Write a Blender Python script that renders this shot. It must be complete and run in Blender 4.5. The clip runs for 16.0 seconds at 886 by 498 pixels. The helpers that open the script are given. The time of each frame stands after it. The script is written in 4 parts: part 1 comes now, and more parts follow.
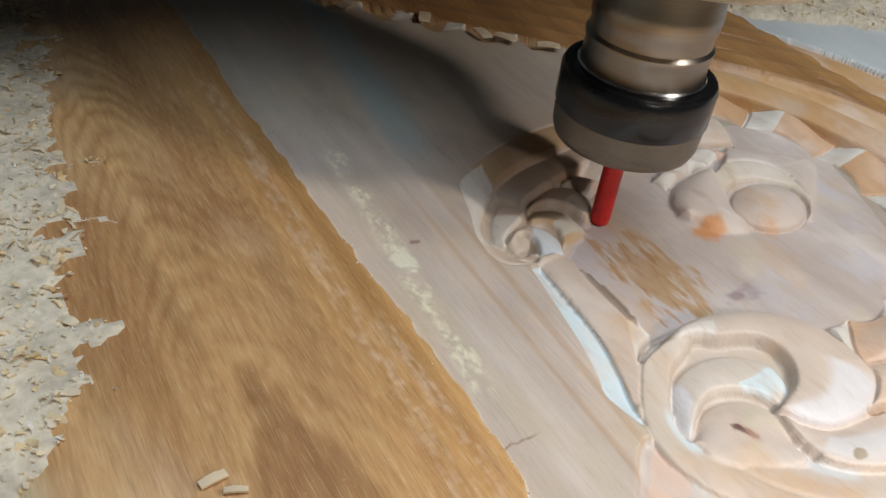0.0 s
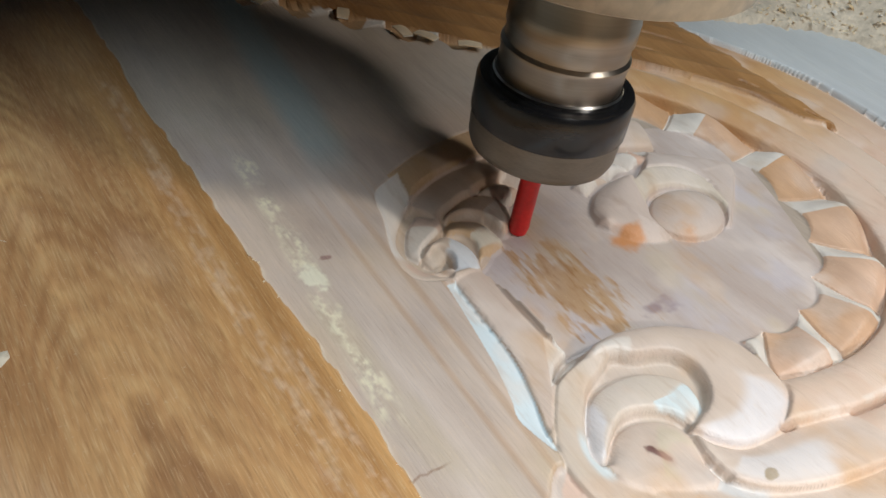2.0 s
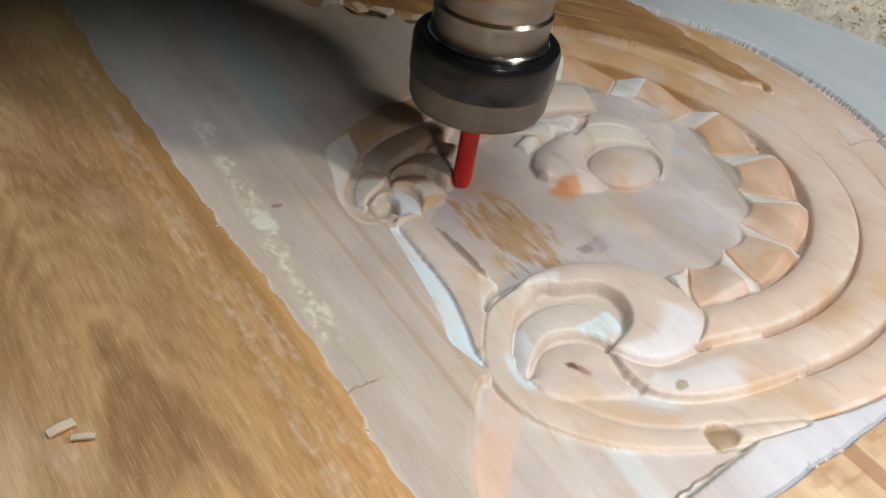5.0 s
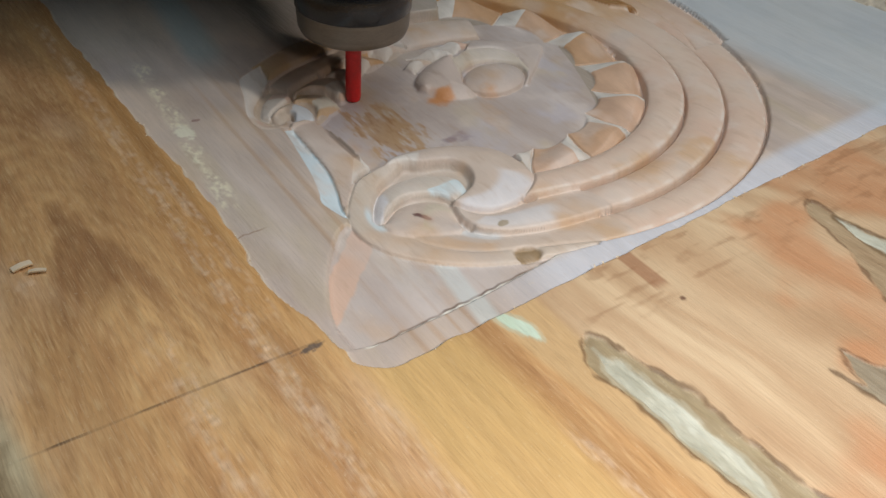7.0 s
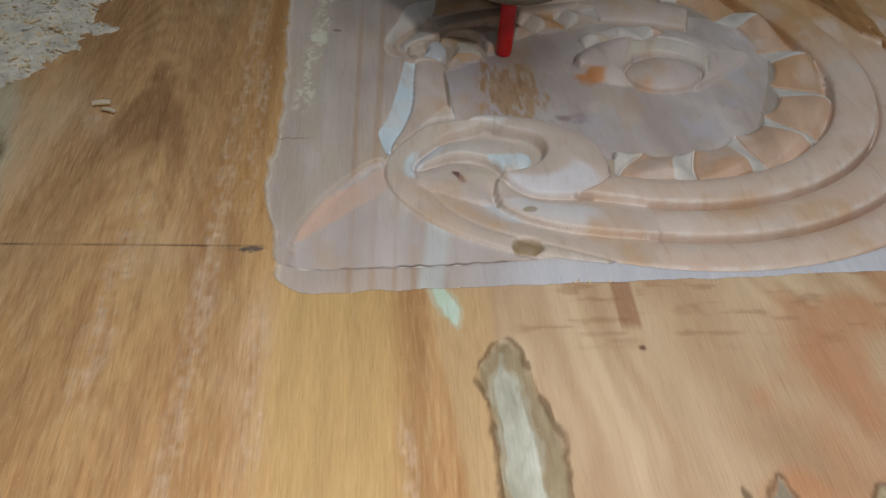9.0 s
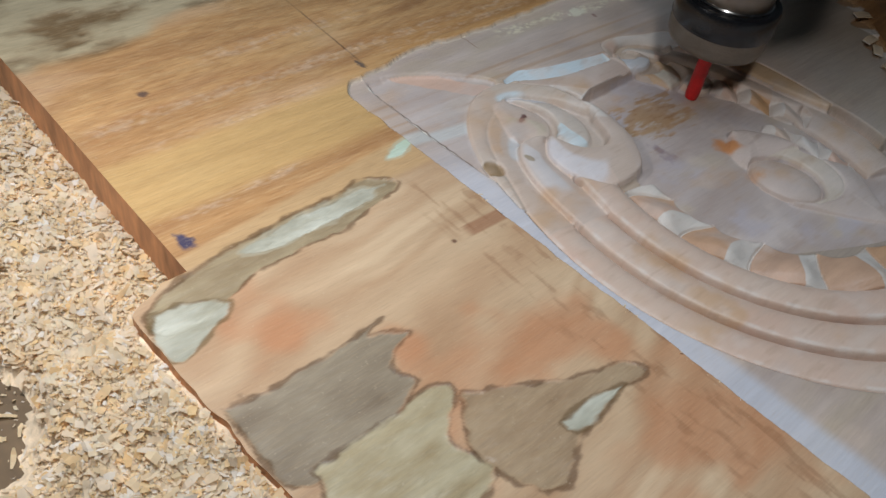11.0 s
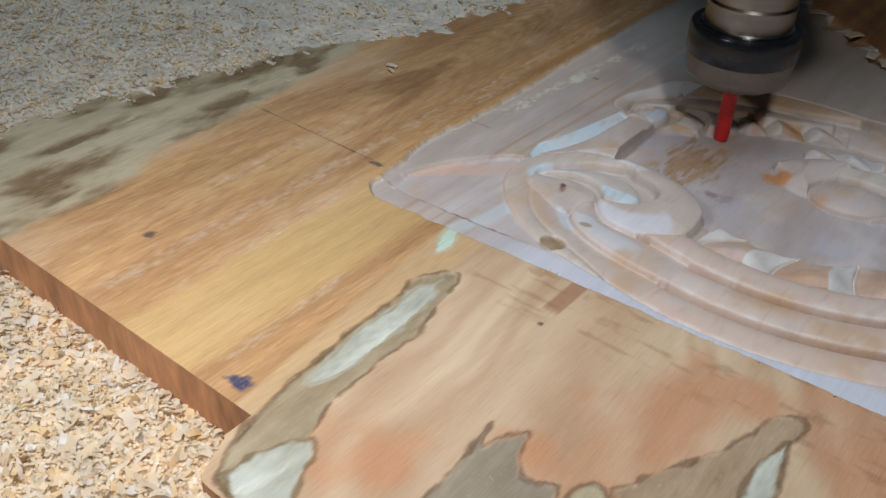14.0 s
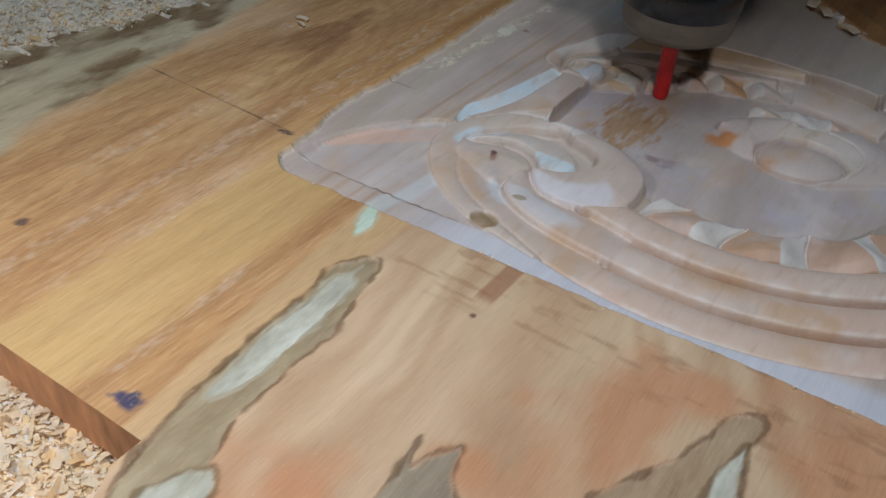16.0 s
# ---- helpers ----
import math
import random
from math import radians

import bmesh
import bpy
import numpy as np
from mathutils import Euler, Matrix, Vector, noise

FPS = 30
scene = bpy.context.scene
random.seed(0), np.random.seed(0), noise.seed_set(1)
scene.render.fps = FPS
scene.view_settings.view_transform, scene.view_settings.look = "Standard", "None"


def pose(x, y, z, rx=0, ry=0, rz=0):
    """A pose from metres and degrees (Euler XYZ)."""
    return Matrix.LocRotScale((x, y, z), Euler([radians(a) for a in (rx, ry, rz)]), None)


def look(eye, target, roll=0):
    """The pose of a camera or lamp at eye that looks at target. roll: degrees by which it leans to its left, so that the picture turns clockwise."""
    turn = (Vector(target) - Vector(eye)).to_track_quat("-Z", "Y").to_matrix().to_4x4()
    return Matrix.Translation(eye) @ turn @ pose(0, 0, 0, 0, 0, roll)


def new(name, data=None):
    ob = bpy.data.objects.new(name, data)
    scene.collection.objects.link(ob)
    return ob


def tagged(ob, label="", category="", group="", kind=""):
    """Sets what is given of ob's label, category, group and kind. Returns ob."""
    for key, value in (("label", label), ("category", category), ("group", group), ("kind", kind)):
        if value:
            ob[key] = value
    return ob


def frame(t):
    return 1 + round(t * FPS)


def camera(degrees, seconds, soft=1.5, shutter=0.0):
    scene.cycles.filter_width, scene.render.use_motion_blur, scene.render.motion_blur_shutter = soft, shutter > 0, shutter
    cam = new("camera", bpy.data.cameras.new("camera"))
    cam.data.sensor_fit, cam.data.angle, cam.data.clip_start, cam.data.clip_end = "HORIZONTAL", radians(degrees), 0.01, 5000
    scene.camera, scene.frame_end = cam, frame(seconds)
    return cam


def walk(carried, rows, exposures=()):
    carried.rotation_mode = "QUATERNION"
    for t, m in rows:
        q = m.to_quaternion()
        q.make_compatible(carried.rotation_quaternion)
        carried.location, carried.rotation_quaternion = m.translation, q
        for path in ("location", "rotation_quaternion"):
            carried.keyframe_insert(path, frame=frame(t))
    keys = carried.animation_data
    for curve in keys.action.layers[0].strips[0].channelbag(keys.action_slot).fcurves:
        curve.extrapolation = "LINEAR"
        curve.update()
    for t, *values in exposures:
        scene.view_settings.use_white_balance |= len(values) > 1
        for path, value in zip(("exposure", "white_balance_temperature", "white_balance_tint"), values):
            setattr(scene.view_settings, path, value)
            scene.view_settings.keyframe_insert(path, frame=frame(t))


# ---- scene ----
cam = camera(52.30, 16.0)
PATH = [
    (0, (-0.08516, -0.03911, 0.14023), (0.05266, 0.15833, -0.03872), 8.78),
    (0.5, (-0.08228, -0.03894, 0.14217), (0.05777, 0.15932, -0.03411), 8.88),
    (1, (-0.07669, -0.04403, 0.14949), (0.08090, 0.13466, -0.03280), 10.03),
    (1.5, (-0.07300, -0.03670, 0.14762), (0.09413, 0.14516, -0.02267), 11.97),
    (2, (-0.07431, -0.03240, 0.14413), (0.07953, 0.15043, -0.03727), 11.56),
    (2.5, (-0.07619, -0.03222, 0.14503), (0.07298, 0.15320, -0.03765), 10.58),
    (3, (-0.07833, -0.03615, 0.14163), (0.07326, 0.15345, -0.03464), 10.36),
    (3.5, (-0.08084, -0.04105, 0.13764), (0.07265, 0.14832, -0.03723), 10.55),
    (4, (-0.08086, -0.04055, 0.13818), (0.07186, 0.14623, -0.04012), 10.61),
    (4.5, (-0.07502, -0.04418, 0.14072), (0.08020, 0.13900, -0.03914), 11.11),
    (7, (-0.07769, -0.14812, 0.16078), (0.06771, 0.03969, -0.02248), 4.39),
    (7.5, (-0.07991, -0.14544, 0.15812), (0.06666, 0.03884, -0.02778), 4.96),
    (8, (-0.07824, -0.14743, 0.15569), (0.06667, 0.03865, -0.02971), 4.89),
    (8.5, (-0.03606, -0.16222, 0.15334), (0.07050, 0.04633, -0.03414), 2.41),
    (9, (0.02482, -0.17985, 0.16114), (0.05425, 0.04264, -0.03794), 5.01),
    (11.5, (0.24577, -0.20436, 0.21010), (0.09183, -0.05022, 0.00384), 9.44),
    (12, (0.22094, -0.20923, 0.20553), (0.05792, -0.05062, 0.00991), 7.49),
    (12.5, (0.19977, -0.21801, 0.18216), (0.05142, -0.03248, -0.00106), 3.87),
    (13, (0.19075, -0.21565, 0.16851), (0.03992, -0.02362, -0.00578), 2.67),
    (13.5, (0.19228, -0.21211, 0.16867), (0.03933, -0.01937, -0.00296), 1.85),
    (14, (0.19448, -0.21237, 0.16919), (0.04557, -0.01932, -0.00562), 1.94),
    (14.5, (0.19616, -0.21380, 0.16991), (0.05326, -0.02089, -0.00999), 2.19),
    (15, (0.19184, -0.21509, 0.17410), (0.05768, -0.00747, 0.00412), 4.38),
    (15.5, (0.18377, -0.20212, 0.16633), (0.06321, 0.01056, -0.00754), 6.15),
    (16, (0.17756, -0.18662, 0.15964), (0.05477, 0.01209, -0.02860), 4.13),
]
walk(cam, [(t, look(eye, target, roll)) for t, eye, target, roll in PATH], [(0, .14, 6200, 10), (4.7, .10, 6150, 10), (7, -.44, 6150, 10), (8, -.7, 6050, 10), (9, -.92, 5950, 10), (12, -.67, 5600, 10), (15, -.64, 5500, 10), (15.6, -.64, 5500, 10), (16, -.88, 5500, 10)])

# ---- light ----
world = bpy.data.worlds.new("workshop_dusk")
scene.world = world
world.use_nodes = True
world.node_tree.nodes["Background"].inputs[0].default_value = (0.62, 0.68, 0.74, 1)
world.node_tree.nodes["Background"].inputs[1].default_value = 0.25


def area_lamp(name, eye, target, size, watts, colour):
    data = bpy.data.lights.new(name, "AREA")
    data.shape, data.size, data.energy, data.color = "DISK", size, watts, colour
    ob = new(name, data)
    ob.matrix_world = look(eye, target)
    return ob


area_lamp("work_lamp", (0.215, -0.118, 0.30), (0.09, 0.06, 0), 0.034, 0.62, (1.0, 0.93, 0.82))
torch = bpy.data.lights.new("hand_torch", "SPOT")
torch.energy, torch.color, torch.shadow_soft_size = 2.1, (1.0, 0.93, 0.83), 0.008
torch.spot_size, torch.spot_blend = radians(112), 1.0
new("hand_torch", torch).matrix_world = look((0.01, -0.17, 0.17), (0.035, -0.12, 0))
area_lamp("tube_lamp", (0.1, -0.2, 1.9), (0.0, 0.1, 0), 1.2, 25.0, (0.80, 0.93, 1.0))


# ---- materials ----
def material(name, colour, rough=0.5, metal=0.0, scale=200.0, vary=0.25, bump=0.0, attribute=False, island=0.0, stretch=(1, 1, 1), coarse=0.15, spec=0.5):
    m = bpy.data.materials.new(name)
    m.use_nodes = True
    nt = m.node_tree
    b = nt.nodes["Principled BSDF"]
    b.inputs["Roughness"].default_value = rough
    b.inputs["Metallic"].default_value = metal
    b.inputs["Specular IOR Level"].default_value = spec
    link = nt.links.new
    tc = nt.nodes.new("ShaderNodeTexCoord")
    mp = nt.nodes.new("ShaderNodeMapping")
    mp.inputs["Scale"].default_value = stretch
    link(tc.outputs["Object"], mp.inputs["Vector"])
    fine = nt.nodes.new("ShaderNodeTexNoise")
    fine.inputs["Scale"].default_value, fine.inputs["Detail"].default_value = scale, 6
    big = nt.nodes.new("ShaderNodeTexNoise")
    big.inputs["Scale"].default_value, big.inputs["Detail"].default_value = scale * coarse, 3
    link(mp.outputs["Vector"], fine.inputs["Vector"])
    link(mp.outputs["Vector"], big.inputs["Vector"])
    mean = nt.nodes.new("ShaderNodeMath")
    mean.operation = "ADD"
    link(fine.outputs["Fac"], mean.inputs[0])
    link(big.outputs["Fac"], mean.inputs[1])
    ramp = nt.nodes.new("ShaderNodeMapRange")
    ramp.inputs["From Min"].default_value, ramp.inputs["From Max"].default_value = 0.6, 1.4
    ramp.inputs["To Min"].default_value, ramp.inputs["To Max"].default_value = 1 - vary, 1 + vary
    link(mean.outputs[0], ramp.inputs["Value"])
    mul = nt.nodes.new("ShaderNodeVectorMath")
    mul.operation = "SCALE"
    link(ramp.outputs["Result"], mul.inputs["Scale"])
    if attribute:
        at = nt.nodes.new("ShaderNodeAttribute")
        at.attribute_name = "tint"
        link(at.outputs["Color"], mul.inputs[0])
        span = nt.nodes.new("ShaderNodeMath")
        span.operation, span.inputs[1].default_value = "MULTIPLY", vary
        link(at.outputs["Alpha"], span.inputs[0])
        for op, socket in (("SUBTRACT", "To Min"), ("ADD", "To Max")):
            edge = nt.nodes.new("ShaderNodeMath")
            edge.operation, edge.inputs[0].default_value = op, 1.0
            link(span.outputs[0], edge.inputs[1])
            link(edge.outputs[0], ramp.inputs[socket])
    elif island:
        geo = nt.nodes.new("ShaderNodeNewGeometry")
        cr = nt.nodes.new("ShaderNodeValToRGB")
        stops = cr.color_ramp.elements
        stops[0].color, stops[1].color = (*colour[0], 1), (*colour[-1], 1)
        for k, c in enumerate(colour[1:-1]):
            e = stops.new((k + 1) / (len(colour) - 1))
            e.color = (*c, 1)
        link(geo.outputs["Random Per Island"], cr.inputs["Fac"])
        link(cr.outputs["Color"], mul.inputs[0])
    else:
        mul.inputs[0].default_value = colour
    link(mul.outputs[0], b.inputs["Base Color"])
    if bump:
        bp = nt.nodes.new("ShaderNodeBump")
        bp.inputs["Strength"].default_value, bp.inputs["Distance"].default_value = bump, 0.0006
        link(fine.outputs["Fac"], bp.inputs["Height"])
        link(bp.outputs["Normal"], b.inputs["Normal"])
    return m


M_WOOD = material("oiled_wood", None, 0.45, scale=1300, vary=0.36, bump=0.4, attribute=True, stretch=(1, 0.07, 1), spec=0.4)


def add_pores(m):
    """Short dark pores along the grain and pale dust specks over the wood's colour."""
    nt = m.node_tree
    link = nt.links.new
    b = nt.nodes["Principled BSDF"]
    before = b.inputs["Base Color"].links[0].from_socket
    at = next(n for n in nt.nodes if n.type == "ATTRIBUTE")
    tc = next(n for n in nt.nodes if n.type == "TEX_COORD")
    mp = nt.nodes.new("ShaderNodeMapping")
    mp.inputs["Scale"].default_value = (1, 0.06, 1)
    link(tc.outputs["Object"], mp.inputs["Vector"])
    pores = nt.nodes.new("ShaderNodeTexNoise")
    pores.inputs["Scale"].default_value, pores.inputs["Detail"].default_value = 2600, 3
    link(mp.outputs["Vector"], pores.inputs["Vector"])
    cut = nt.nodes.new("ShaderNodeMapRange")
    cut.inputs["From Min"].default_value, cut.inputs["From Max"].default_value = 0.56, 0.70
    cut.inputs["To Min"].default_value, cut.inputs["To Max"].default_value = 0.0, 0.42
    link(pores.outputs["Fac"], cut.inputs["Value"])
    amount = nt.nodes.new("ShaderNodeMath")
    amount.operation = "MULTIPLY"
    link(cut.outputs["Result"], amount.inputs[0])
    link(at.outputs["Alpha"], amount.inputs[1])
    mix = nt.nodes.new("ShaderNodeMix")
    mix.data_type = "RGBA"
    link(amount.outputs[0], mix.inputs[0])
    link(before, mix.inputs[6])
    mix.inputs[7].default_value = (0.12, 0.05, 0.018, 1)
    pale = nt.nodes.new("ShaderNodeMapRange")
    pale.inputs["From Min"].default_value, pale.inputs["From Max"].default_value = 0.46, 0.32
    pale.inputs["To Min"].default_value, pale.inputs["To Max"].default_value = 0.0, 0.42
    link(pores.outputs["Fac"], pale.inputs["Value"])
    pale_by = nt.nodes.new("ShaderNodeMath")
    pale_by.operation = "MULTIPLY"
    link(pale.outputs["Result"], pale_by.inputs[0])
    link(at.outputs["Alpha"], pale_by.inputs[1])
    mix_pale = nt.nodes.new("ShaderNodeMix")
    mix_pale.data_type = "RGBA"
    link(pale_by.outputs[0], mix_pale.inputs[0])
    link(mix.outputs[2], mix_pale.inputs[6])
    mix_pale.inputs[7].default_value = (0.72, 0.52, 0.30, 1)
    mix = mix_pale
    speck = nt.nodes.new("ShaderNodeTexNoise")
    speck.inputs["Scale"].default_value, speck.inputs["Detail"].default_value = 900, 4
    link(tc.outputs["Object"], speck.inputs["Vector"])
    cut2 = nt.nodes.new("ShaderNodeMapRange")
    cut2.inputs["From Min"].default_value, cut2.inputs["From Max"].default_value = 0.63, 0.76
    cut2.inputs["To Min"].default_value, cut2.inputs["To Max"].default_value = 0.0, 0.25
    link(speck.outputs["Fac"], cut2.inputs["Value"])
    mix2 = nt.nodes.new("ShaderNodeMix")
    mix2.data_type = "RGBA"
    link(cut2.outputs["Result"], mix2.inputs[0])
    link(mix.outputs[2], mix2.inputs[6])
    mix2.inputs[7].default_value = (0.66, 0.54, 0.38, 1)
    link(mix2.outputs[2], b.inputs["Base Color"])


def add_patches(m, colour, scale, low, high):
    """Worn patches of another colour with their own outline."""
    nt = m.node_tree
    link = nt.links.new
    b = nt.nodes["Principled BSDF"]
    before = b.inputs["Base Color"].links[0].from_socket
    tc = next(n for n in nt.nodes if n.type == "TEX_COORD")
    big = nt.nodes.new("ShaderNodeTexNoise")
    big.inputs["Scale"].default_value, big.inputs["Detail"].default_value, big.inputs["Distortion"].default_value = scale, 5, 0.8
    link(tc.outputs["Object"], big.inputs["Vector"])
    cut = nt.nodes.new("ShaderNodeMapRange")
    cut.inputs["From Min"].default_value, cut.inputs["From Max"].default_value = low, high
    link(big.outputs["Fac"], cut.inputs["Value"])
    mix = nt.nodes.new("ShaderNodeMix")
    mix.data_type = "RGBA"
    link(cut.outputs["Result"], mix.inputs[0])
    link(before, mix.inputs[6])
    mix.inputs[7].default_value = (*colour, 1)
    link(mix.outputs[2], b.inputs["Base Color"])


add_pores(M_WOOD)
M_ENDGRAIN = material("sawn_end_grain", (0.56, 0.28, 0.13), 0.75, scale=260, vary=0.45, bump=0.6, stretch=(1, 1, 0.3))
M_CHIP = material("wood_shavings", [(0.80, 0.56, 0.28), (0.84, 0.68, 0.44), (0.85, 0.75, 0.57), (0.86, 0.64, 0.34), (0.86, 0.82, 0.76), (0.82, 0.68, 0.48), (0.84, 0.71, 0.54), (0.80, 0.63, 0.41)], 0.9, scale=260, vary=0.15, island=1, coarse=0.25)
M_DUST = material("packed_sawdust", (0.70, 0.55, 0.38), 0.95, scale=420, vary=0.4, bump=1.0)
# thin flakes let light through
nt = M_CHIP.node_tree
out, solid = nt.nodes["Material Output"], nt.nodes["Principled BSDF"]
glow, blend = nt.nodes.new("ShaderNodeBsdfTranslucent"), nt.nodes.new("ShaderNodeMixShader")
nt.links.new(solid.inputs["Base Color"].links[0].from_socket, glow.inputs["Color"])
blend.inputs[0].default_value = 0.42
nt.links.new(solid.outputs[0], blend.inputs[1])
nt.links.new(glow.outputs[0], blend.inputs[2])
nt.links.new(blend.outputs[0], out.inputs["Surface"])
M_BANK = material("fine_grey_sawdust", (0.56, 0.47, 0.36), 0.95, scale=380, vary=0.35, bump=1.0, coarse=0.2)
M_BED = material("stained_bed_board", (0.13, 0.085, 0.045), 0.8, scale=150, vary=0.4, bump=0.4)
M_NOSE = material("turned_steel", (0.29, 0.26, 0.225), 0.30, 1.0, scale=300, vary=0.12, stretch=(0.05, 0.05, 6))
M_STEEL = material("polished_steel_ring", (0.62, 0.60, 0.58), 0.18, 1.0, scale=300, vary=0.1)
M_BLACK = material("blued_black_steel", (0.012, 0.013, 0.016), 0.22, 0.0, scale=500, vary=0.3, stretch=(1, 1, 4))
M_GREY = material("ground_nut_steel", (0.20, 0.175, 0.145), 0.42, 0.75, scale=600, vary=0.18, stretch=(1, 1, 5))
M_RED = material("red_coated_cutter", (0.55, 0.012, 0.012), 0.35, 0.0, scale=800, vary=0.2)
M_CAST = material("worn_cream_paint", (0.50, 0.43, 0.33), 0.42, 0.0, scale=260, vary=0.3, bump=0.15)
add_patches(M_CAST, (0.23, 0.22, 0.20), 38, 0.50, 0.58)
M_DARK = material("dark_machine_paint", (0.06, 0.065, 0.07), 0.5, scale=60, vary=0.2)
M_WALL = material("grey_plaster", (0.34, 0.34, 0.33), 0.9, scale=6, vary=0.2)
M_CONCRETE = material("concrete", (0.20, 0.19, 0.18), 0.9, scale=8, vary=0.3)


# ---- numeric helpers ----
rng = np.random.default_rng(7)


def lattice_noise(x, y, seed):
    """Smooth value noise, -1 to 1, at lattice spacing 1."""
    table = np.random.default_rng(seed).random((256, 256)) * 2 - 1
    xi, yi = np.floor(x).astype(int), np.floor(y).astype(int)
    fx, fy = x - xi, y - yi
    fx, fy = fx * fx * (3 - 2 * fx), fy * fy * (3 - 2 * fy)
    g = lambda a, b: table[a & 255, b & 255]
    low = g(xi, yi) * (1 - fx) + g(xi + 1, yi) * fx
    high = g(xi, yi + 1) * (1 - fx) + g(xi + 1, yi + 1) * fx
    return low * (1 - fy) + high * fy


def layered(x, y, seed, octaves=4):
    total, gain = 0, 1.0
    for k in range(octaves):
        total = total + gain * lattice_noise(x * 2**k, y * 2**k, seed + k)
        gain *= 0.5
    return total / 1.9


def smooth(a, b, v):
    t = np.clip((v - a) / (b - a), 0, 1)
    return t * t * (3 - 2 * t)


def spline(points, n=240):
    """A smooth curve through a few control rows (any number of columns)."""
    p = np.array(points, float)
    p = np.vstack([2 * p[0] - p[1], p, 2 * p[-1] - p[-2]])
    out = []
    m = len(p) - 3
    for t in np.linspace(0, m - 1e-6, n):
        i, f = int(t), t - int(t)
        a, b, c, d = p[i : i + 4]
        out.append(0.5 * (2 * b + (c - a) * f + (2 * a - 5 * b + 4 * c - d) * f * f + (3 * b - a - 3 * c + d) * f**3))
    return np.array(out)


def inside(poly, x, y):
    hit = np.zeros(x.shape, bool)
    for (x0, y0), (x1, y1) in zip(poly, np.roll(poly, -1, axis=0)):
        cross = ((y0 > y) != (y1 > y)) & (x < (x1 - x0) * (y - y0) / (y1 - y0 + 1e-9) + x0)
        hit ^= cross
    return hit


# ---- the relief: all lengths in millimetres ----
CX, CY = 120.0, 105.0


